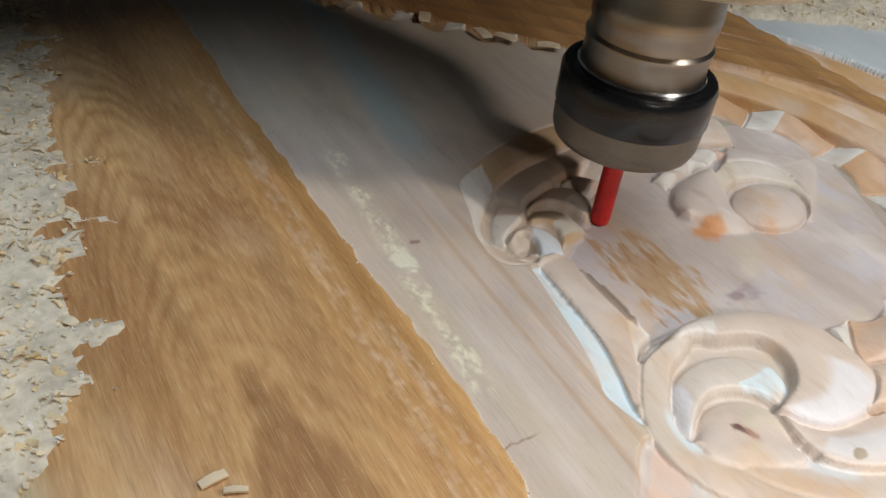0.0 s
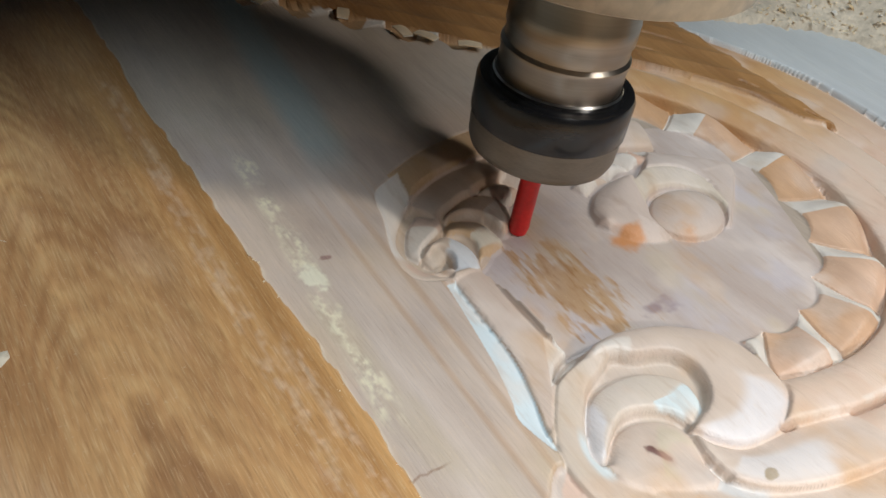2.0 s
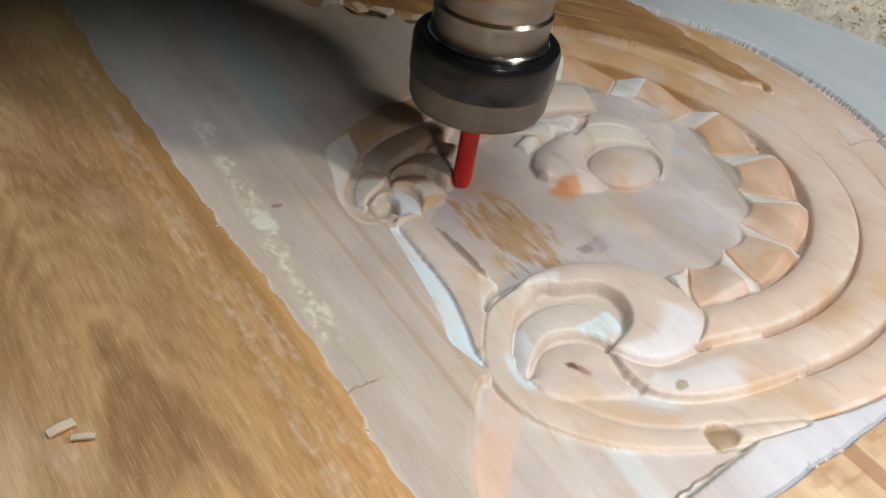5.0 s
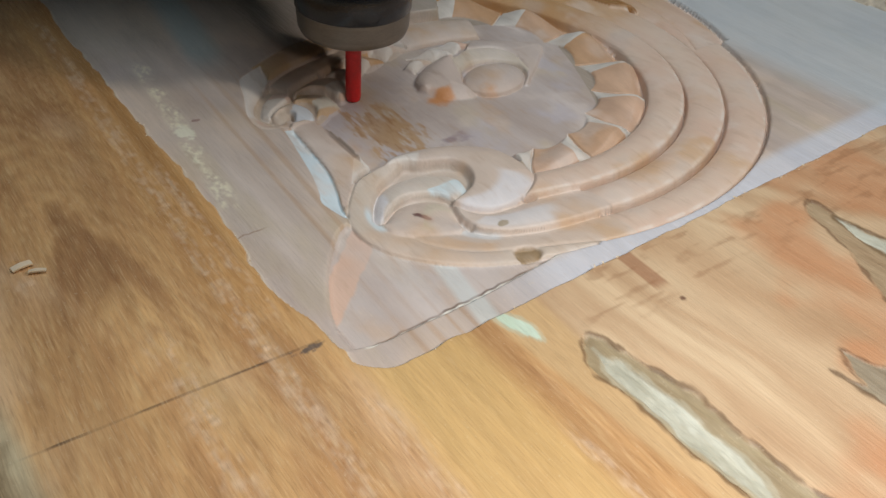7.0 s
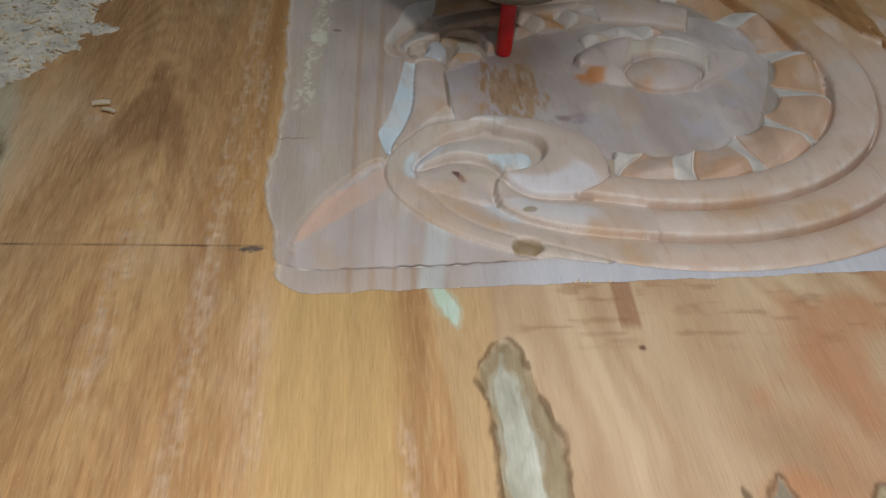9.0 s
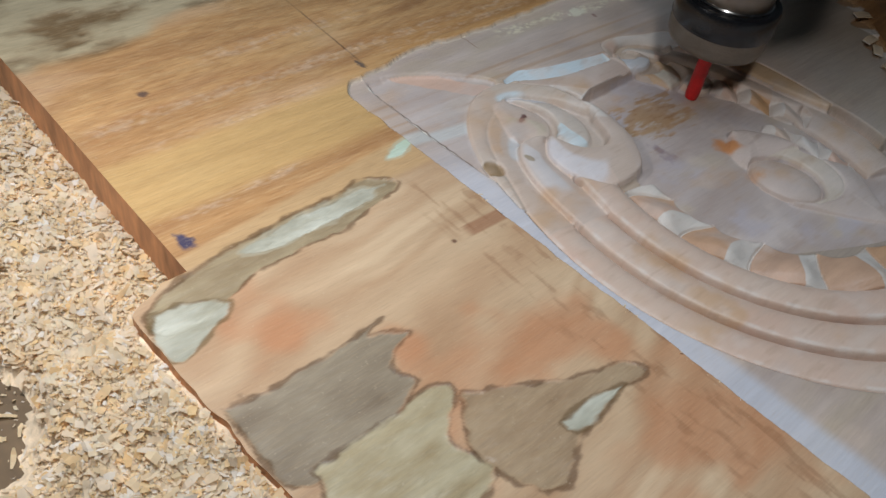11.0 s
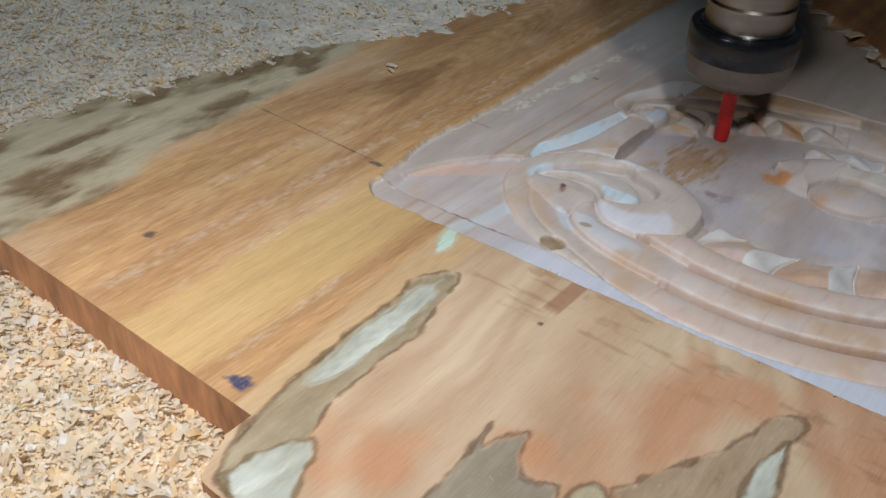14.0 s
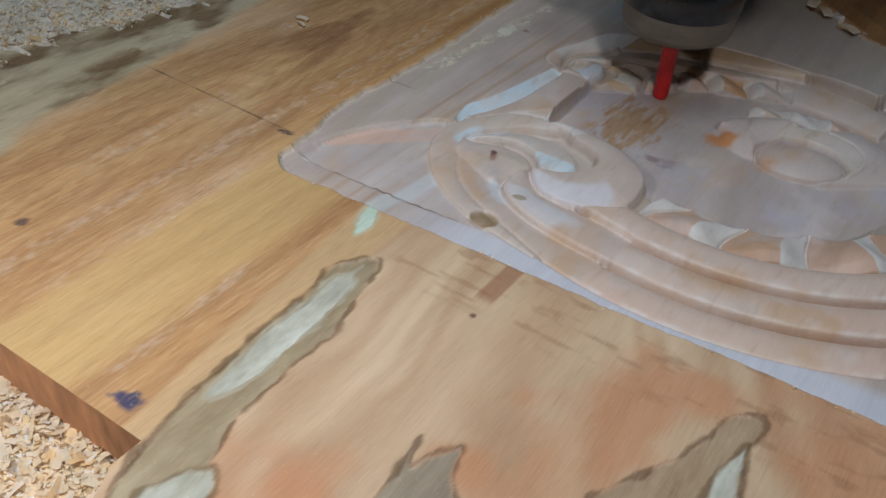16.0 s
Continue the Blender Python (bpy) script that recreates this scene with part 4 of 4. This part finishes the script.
def box(bm, x0, x1, y0, y1, z0, z1, bevel=0.0):
    v = [bm.verts.new((x, y, z)) for x in (x0, x1) for y in (y0, y1) for z in (z0, z1)]
    for q in ((0, 1, 3, 2), (4, 6, 7, 5), (0, 4, 5, 1), (2, 3, 7, 6), (0, 2, 6, 4), (1, 5, 7, 3)):
        bm.faces.new([v[k] for k in q])
    if bevel:
        bmesh.ops.bevel(bm, geom=list(bm.edges), offset=bevel, segments=2, affect="EDGES", profile=0.5)
    bmesh.ops.recalc_face_normals(bm, faces=list(bm.faces))


def lathe(profile, n=72):
    """A turned solid from rows of radius and height."""
    bm = bmesh.new()
    rings = []
    for r, z in profile:
        rings.append([bm.verts.new((r * math.cos(2 * math.pi * k / n), r * math.sin(2 * math.pi * k / n), z)) for k in range(n)])
    for a, b in zip(rings, rings[1:]):
        for k in range(n):
            bm.faces.new((a[k], a[(k + 1) % n], b[(k + 1) % n], b[k]))
    bm.faces.new(rings[0][::-1])
    bm.faces.new(rings[-1])
    bmesh.ops.recalc_face_normals(bm, faces=list(bm.faces))
    return bm


# ---- room ----
def room_piece(name, dims, mat, label, category):
    bm = bmesh.new()
    box(bm, *dims)
    return tagged(part(name, bm, mat, None, label, True), "", category, "", "structure")


room_piece("floor", (-3, 3, -3, 3, -1.0, -0.9), M_CONCRETE, "grey concrete workshop floor", "floor")
room_piece("ceiling", (-3, 3, -3, 3, 2.0, 2.1), M_WALL, "plain grey workshop ceiling", "ceiling")
room_piece("wall_north", (-3, 3, 3, 3.15, -0.9, 2.0), M_WALL, "plain grey plaster wall", "wall")
room_piece("wall_south", (-3, 3, -3.15, -3, -0.9, 2.0), M_WALL, "plain grey plaster wall", "wall")
room_piece("wall_east", (3, 3.15, -3, 3, -0.9, 2.0), M_WALL, "plain grey plaster wall", "wall")
room_piece("wall_west", (-3.15, -3, -3, 3, -0.9, 2.0), M_WALL, "plain grey plaster wall", "wall")

# ---- machine bed ----
bed = empty("machine_bed", (0, 0, -0.9), "dark stained router bed board under the panel", "machine bed")
bm = bmesh.new()
box(bm, -0.7, 0.8, -0.7, 0.9, 0.84, 0.87, 0.002)
part("bed_board", bm, M_BED, bed)
for lx in (-0.65, 0.70):
    for ly in (-0.62, 0.80):
        bm = bmesh.new()
        box(bm, lx, lx + 0.06, ly, ly + 0.06, 0.0, 0.84, 0.003)
        part("leg", bm, M_DARK, bed)

# ---- the panel ----
panel = empty("carved_wood_panel", (0, 0, -0.03), "honey-brown timber panel with a half-milled scroll carving", "wood panel")
YA = steps((-114, -20, 0.75), (-20, 172, 0.3), (172, 184, 0.5), (184, 250, 1.0), (250, 420, 3))
YB = steps((-136, -20, 0.75), (-20, 172, 0.3), (172, 184, 0.5), (184, 250, 1.0), (250, 420, 3))
XA = steps((-135, -70, 1.2), (-70, -4, 0.8), (-4, 30, 0.5), (30, 59, 0.29))
XB = steps((59, 200, 0.3), (200, 262, 0.5), (262, 430, 3))
XA, XB = np.r_[XA, 59 + 0.3 * np.arange(1, 8)], np.r_[59 - 0.3 * np.arange(7, 0, -1), XB]
bark_edge = lambda y: -132 + 0.06 * y + 5 * layered(y / 40, y * 0 + 2, 401, 3)
rough_end = lambda x: -135.5 + 0.06 * np.maximum(x - 88, 0) + 1.6 * layered(x / 14, x * 0 + 5, 403, 3) + 12 * smooth(66, 59, x)
plank_a = slab("plank", "honey-coloured plank with long grain and a bark side", XA, YA, left=bark_edge, span=(-999, 59))
plank_b = slab("plank", "peach-toned plank with grey filled cracks and scroll carving", XB, YB, front=rough_end, span=(59, 999))
for p in (plank_a, plank_b):
    p.parent = panel
    p.location = (0, 0, 0.03)

# ---- the spindle ----
spindle = empty("router_spindle", (0.081, 0.1205, -0.0085), "router spindle with black collet nut and red cutter", "spindle")
Z0 = 0.0085


def turned(name, rows, mat, label=""):
    ob = part(name, lathe([(r, z + Z0) for r, z in rows]), mat, spindle, label)
    return ob


turned("cutter", [(0.0026, -0.0085), (0.0030, -0.0065), (0.0030, 0.024)], M_RED, "red coated router cutter")
turned("nut_skirt", [(0.008, 0.0215), (0.012, 0.0202), (0.0174, 0.0198), (0.0194, 0.0210), (0.0203, 0.0232), (0.0207, 0.0300)], M_GREY, "grey ground steel lower ring of the nut")
turned("collet_nut", [(0.0208, 0.0301), (0.0211, 0.0306), (0.0212, 0.0400), (0.0206, 0.0413), (0.0192, 0.0417), (0.0178, 0.0413)], M_BLACK, "glossy black collet nut")
turned("bearing_ring", [(0.0172, 0.0409), (0.0174, 0.0423), (0.0170, 0.0428)], M_STEEL)
turned("nose", [(0.0166, 0.0411), (0.0166, 0.0492), (0.0170, 0.0499), (0.0170, 0.0509), (0.0162, 0.0519), (0.0162, 0.0547), (0.0167, 0.0557), (0.0167, 0.0610), (0.0164, 0.0620), (0.0164, 0.0790)], M_NOSE, "turned steel spindle nose with grooves")
turned("spindle_cap", [(0.020, 0.0758), (0.0375, 0.0750), (0.0400, 0.0762), (0.0408, 0.079), (0.0410, 0.092), (0.0402, 0.0945)], M_CAST, "worn cream-painted end cap")
turned("spindle_body", [(0.0385, 0.0940), (0.0395, 0.095), (0.0395, 0.34), (0.038, 0.345)], M_CAST, "pale metal spindle body")
bm = bmesh.new()
box(bm, -0.055, 0.055, 0.030, 0.070, 0.16 + Z0, 0.33 + Z0, 0.003)
part("clamp", bm, M_DARK, spindle)

gantry = empty("gantry", (0.082, 0.252, -0.03), "dark steel gantry beam carrying the spindle", "gantry")
bm = bmesh.new()
box(bm, -0.66, 0.66, -0.065, 0.065, 0.19, 0.36, 0.003)
part("beam", bm, M_DARK, gantry)
for sx in (-0.66, 0.60):
    bm = bmesh.new()
    box(bm, sx, sx + 0.06, -0.06, 0.06, 0.0, 0.19, 0.003)
    part("upright", bm, M_DARK, gantry)


# ---- shavings ----
def shavings(name, label, count, place, seed, size=(0.0007, 0.0022)):
    """Many small curled flakes as one mesh; place(n, rng) gives their feet and how far they may lift."""
    rg = np.random.default_rng(seed)
    feet = place(count, rg)
    count = len(feet)
    kind = rg.random(count)
    L = rg.uniform(*size, count) * np.where(kind < 0.12, 2.3, np.where(kind < 0.5, 1.0, 0.55))
    W = L * rg.uniform(0.3, 0.95, count) * np.where(kind < 0.12, 0.6, 1.0)
    curl = rg.normal(0, 1.3, count)
    # four cross rows of two corners along a bent strip
    t = np.linspace(-0.5, 0.5, 4)
    ang = curl[:, None] * t[None]
    bend = np.where(np.abs(curl) < 0.05, 0.05, curl)
    px = (np.sin(ang) / bend[:, None]) * L[:, None]
    pz = ((1 - np.cos(ang)) / bend[:, None]) * L[:, None]
    taper = (1 - 0.5 * np.abs(t)[None] * 2 * rg.random((count, 1))) * rg.uniform(0.6, 1.3, (count, 4))
    loc = np.zeros((count, 4, 2, 3))
    loc[..., 0] = px[:, :, None]
    loc[:, :, 0, 1] = W[:, None] * 0.5 * taper
    loc[:, :, 1, 1] = -W[:, None] * 0.5 * taper * rg.uniform(0.5, 1.1, (count, 1))
    loc[..., 2] = pz[:, :, None]
    a, b, c = rg.uniform(0, 6.28, count), rg.normal(0, 0.36, count), rg.normal(0, 0.36, count)
    ca, sa, cb, sb, cc, sc = np.cos(a), np.sin(a), np.cos(b), np.sin(b), np.cos(c), np.sin(c)
    o = np.zeros(count)
    rz = np.stack([np.stack([ca, -sa, o], -1), np.stack([sa, ca, o], -1), np.stack([o, o, o + 1], -1)], 1)
    ry = np.stack([np.stack([cb, o, sb], -1), np.stack([o, o + 1, o], -1), np.stack([-sb, o, cb], -1)], 1)
    rx = np.stack([np.stack([o + 1, o, o], -1), np.stack([o, cc, -sc], -1), np.stack([o, sc, cc], -1)], 1)
    turn = rz @ ry @ rx
    pts = np.einsum("nij,nabj->nabi", turn, loc)
    pts[..., 2] -= (pts[..., 2].min(axis=(1, 2)) * 0.7 + 0.0001)[:, None, None]
    pts += feet[:, None, None, :]
    verts = pts.reshape(-1, 3)
    base = np.arange(count)[:, None] * 8
    faces = np.concatenate([base + np.array([2 * k, 2 * k + 2, 2 * k + 3, 2 * k + 1]) for k in range(3)])
    me = bpy.data.meshes.new(name)
    me.from_pydata(verts.tolist(), [], faces.tolist())
    me.materials.append(M_CHIP)
    me.update()
    return tagged(new(name, me), label, "shavings", "", "stuff")


def mound_height(x, y):
    """Height of the packed dust on the bed, in metres; x and y in millimetres."""
    h = -17 + 3.5 * layered(x / 40, y / 40, 501, 4) + 1.2 * layered(x / 9, y / 9, 503, 3)
    h = h + 13 * smooth(52, 72, x) * smooth(-190, -150, y)
    h = h - 16 * smooth(1.1, 0.5, np.hypot((x - 48) / 42, (y + 182) / 24) + 0.35 * layered(x / 14, y / 14, 505, 3))
    h = h - 10 * smooth(-330, -480, y) - 12 * smooth(200, 330, x) - 12 * smooth(-330, -450, x)
    return np.clip(h, -30.6, 0) / 1000


def dust_sheet(name, label, xs, ys, height, gone=-1.0, mat=M_DUST):
    X, Y = np.meshgrid(xs, ys, indexing="ij")
    Z = height(X, Y)
    n, m = X.shape
    idx = np.arange(n * m).reshape(n, m)
    quads = np.stack([idx[:-1, :-1], idx[1:, :-1], idx[1:, 1:], idx[:-1, 1:]], -1).reshape(-1, 4)
    me = bpy.data.meshes.new(name)
    quads = quads[(Z.ravel()[quads] > gone).any(axis=1)]
    me.from_pydata(np.stack([X / 1000, Y / 1000, Z], -1).reshape(-1, 3).tolist(), [], quads.tolist())
    me.materials.append(mat)
    for p in me.polygons:
        p.use_smooth = True
    me.update()
    return tagged(new(name, me), label, "sawdust", "", "stuff")


dust_sheet("sawdust_heap", "pale packed sawdust on the bed beside the panel end", np.arange(-460, 340, 4.0), np.arange(-490, -113, 4.0), mound_height)


def on_bed(n, rg):
    x, y = rg.uniform(-230, 190, n), -114 - np.abs(rg.normal(0, 62, n))
    near = (x > 58) & (y > -136.8 + 0.06 * np.maximum(x - 88, 0))
    keep = ~near & (y > -420)
    z = mound_height(x, y) + rg.uniform(-0.0004, 0.0016, n)
    bare = mound_height(x, y) < -0.026
    keep &= ~(bare & (rg.random(n) < 0.9))
    return np.stack([x / 1000, y / 1000, z], -1)[keep]


shavings("shavings", "heaped cream and amber wood shavings on the bed", 85000, on_bed, 3, (0.0009, 0.0030))


def left_bank(x, y):
    """How far inside the bank of dust on the bark side; positive inside."""
    edge = np.interp(y, [-140, -66, -20, 30, 70, 84, 110, 137, 146, 184, 215, 251, 330], [-122, -127, -119, -104, -94, -78, -66, -71, -60, -55, -53, -50, -48])
    return edge - x + 7 * layered(x / 12, y / 7, 511, 4) + 9 * smooth(0.15, 0.5, layered(x / 16, y / 6, 517, 3)) - 10 * smooth(0.25, 0.5, layered(x / 13, y / 13, 519, 3)) * smooth(60, 80, y)


def left_height(x, y):
    d = left_bank(x, y)
    return np.where(d > 0, np.minimum(0.15 + 0.05 * d + 0.6 * layered(x / 7, y / 7, 513, 4) * smooth(0, 10, d), 9), -4) / 1000


dust_sheet("sawdust_bank", "sawdust bank lying on the bark side of the panel", np.arange(-300, -30, 2.0), np.arange(-112, 400, 2.0), left_height, -0.003, M_BANK)


def on_left(n, rg):
    x, y = rg.uniform(-260, -40, n), rg.uniform(-112, 330, n)
    d = left_bank(x, y)
    keep = (d > 0) | ((d > -7) & (y < 50) & (rg.random(n) < 0.1))
    z = np.maximum(left_height(x, y), 0.0002) + rg.uniform(-0.0003, 0.0008, n)
    keep &= (y < 45) | (rg.random(n) < 0.35 + 0.6 * smooth(0.0, 0.5, layered(x / 16, y / 16, 515, 3)))
    return np.stack([x / 1000, y / 1000, z], -1)[keep]


shavings("shavings", "loose pale shavings over the bark side", 75000, on_left, 5)


def right_bank(x, y):
    edge = np.interp(x, [180, 252, 295, 316, 328, 345, 420], [262, 214, 192, 172, 128, 60, -20])
    return y - edge + 6 * layered(x / 10, y / 10, 521, 4)


def right_height(x, y):
    d = right_bank(x, y)
    return np.where(d > 0, np.minimum(0.3 + 0.2 * d + 1.2 * layered(x / 12, y / 12, 523, 3), 22), -5) / 1000


dust_sheet("sawdust_bank", "sawdust bank at the far side of the carving", np.arange(150, 480, 2.5), np.arange(-20, 460, 2.5), right_height, -0.004, M_BANK)


def on_right(n, rg):
    x, y = rg.uniform(160, 470, n), rg.uniform(0, 440, n)
    d = right_bank(x, y)
    keep = (d > 0) | ((d > -8) & (rg.random(n) < 0.04))
    z = np.maximum(right_height(x, y), 0.0) + rg.uniform(0, 0.001, n)
    return np.stack([x / 1000, y / 1000, z], -1)[keep]


shavings("shavings", "loose shavings on the far dust bank", 26000, on_right, 9)


def on_edges(n, rg):
    # torn fibres along the milled edges and rims
    x = rg.uniform(8, 235, n)
    y = -17.0 + 0.047 * x + rg.normal(0.3, 0.7, n)
    side = rg.random(n) < 0.35
    yy = rg.uniform(2, 190, n)
    x, y = np.where(side, 0.6 + rg.normal(0, 0.7, n), x), np.where(side, yy, y)
    keep = (lattice_noise(x / 6, y / 6, 531) > 0.0) & ~((x < 9) & (y < 6))
    z = np.where(pocket_depth(x, y) > 0.2, -0.0018, 0.0001)
    return np.stack([x / 1000, y / 1000, z], -1)[keep]


shavings("torn_fibres", "fine pale fibres torn up along the pocket edge", 260, on_edges, 15, (0.0003, 0.0009))


# single chips lying on the panel
def chip(x, y, z, length, width, turn, tone):
    bm = bmesh.new()
    n = 6
    rows = []
    for k in range(n):
        u = k / (n - 1) - 0.5
        h = length * 0.06 * (1 - 4 * u * u) + 0.0002
        w = width * (0.5 - 0.15 * abs(u))
        rows.append([bm.verts.new((u * length, s * w, h + dz)) for s, dz in ((-1, 0), (1, 0.0002), (1, 0.0007), (-1, 0.0005))])
    for a, b in zip(rows, rows[1:]):
        for k in range(4):
            bm.faces.new((a[k], a[(k + 1) % 4], b[(k + 1) % 4], b[k]))
    bm.faces.new(rows[0][::-1])
    bm.faces.new(rows[-1])
    bmesh.ops.recalc_face_normals(bm, faces=list(bm.faces))
    ob = part("wood_chip", bm, M_CHIP, None, tone)
    ob.matrix_world = pose(x, y, z, 0, 0, turn)
    tagged(ob, "", "wood chip", "loose chips on the panel")


chip(-0.054, 0.068, 0.0002, 0.0055, 0.002, 10, "pale wood chip lying on the honey plank")
chip(-0.051, 0.064, 0.0002, 0.0045, 0.0016, 160, "pale wood chip lying on the honey plank")
for k, (px, py) in enumerate(((49, 286), (66, 268), (91, 250), (106, 231), (113, 225), (126, 214))):
    chip(px / 1000, py / 1000, -0.0003, 0.009, 0.005, 30 * k, "pale chip by the row of small leaves")
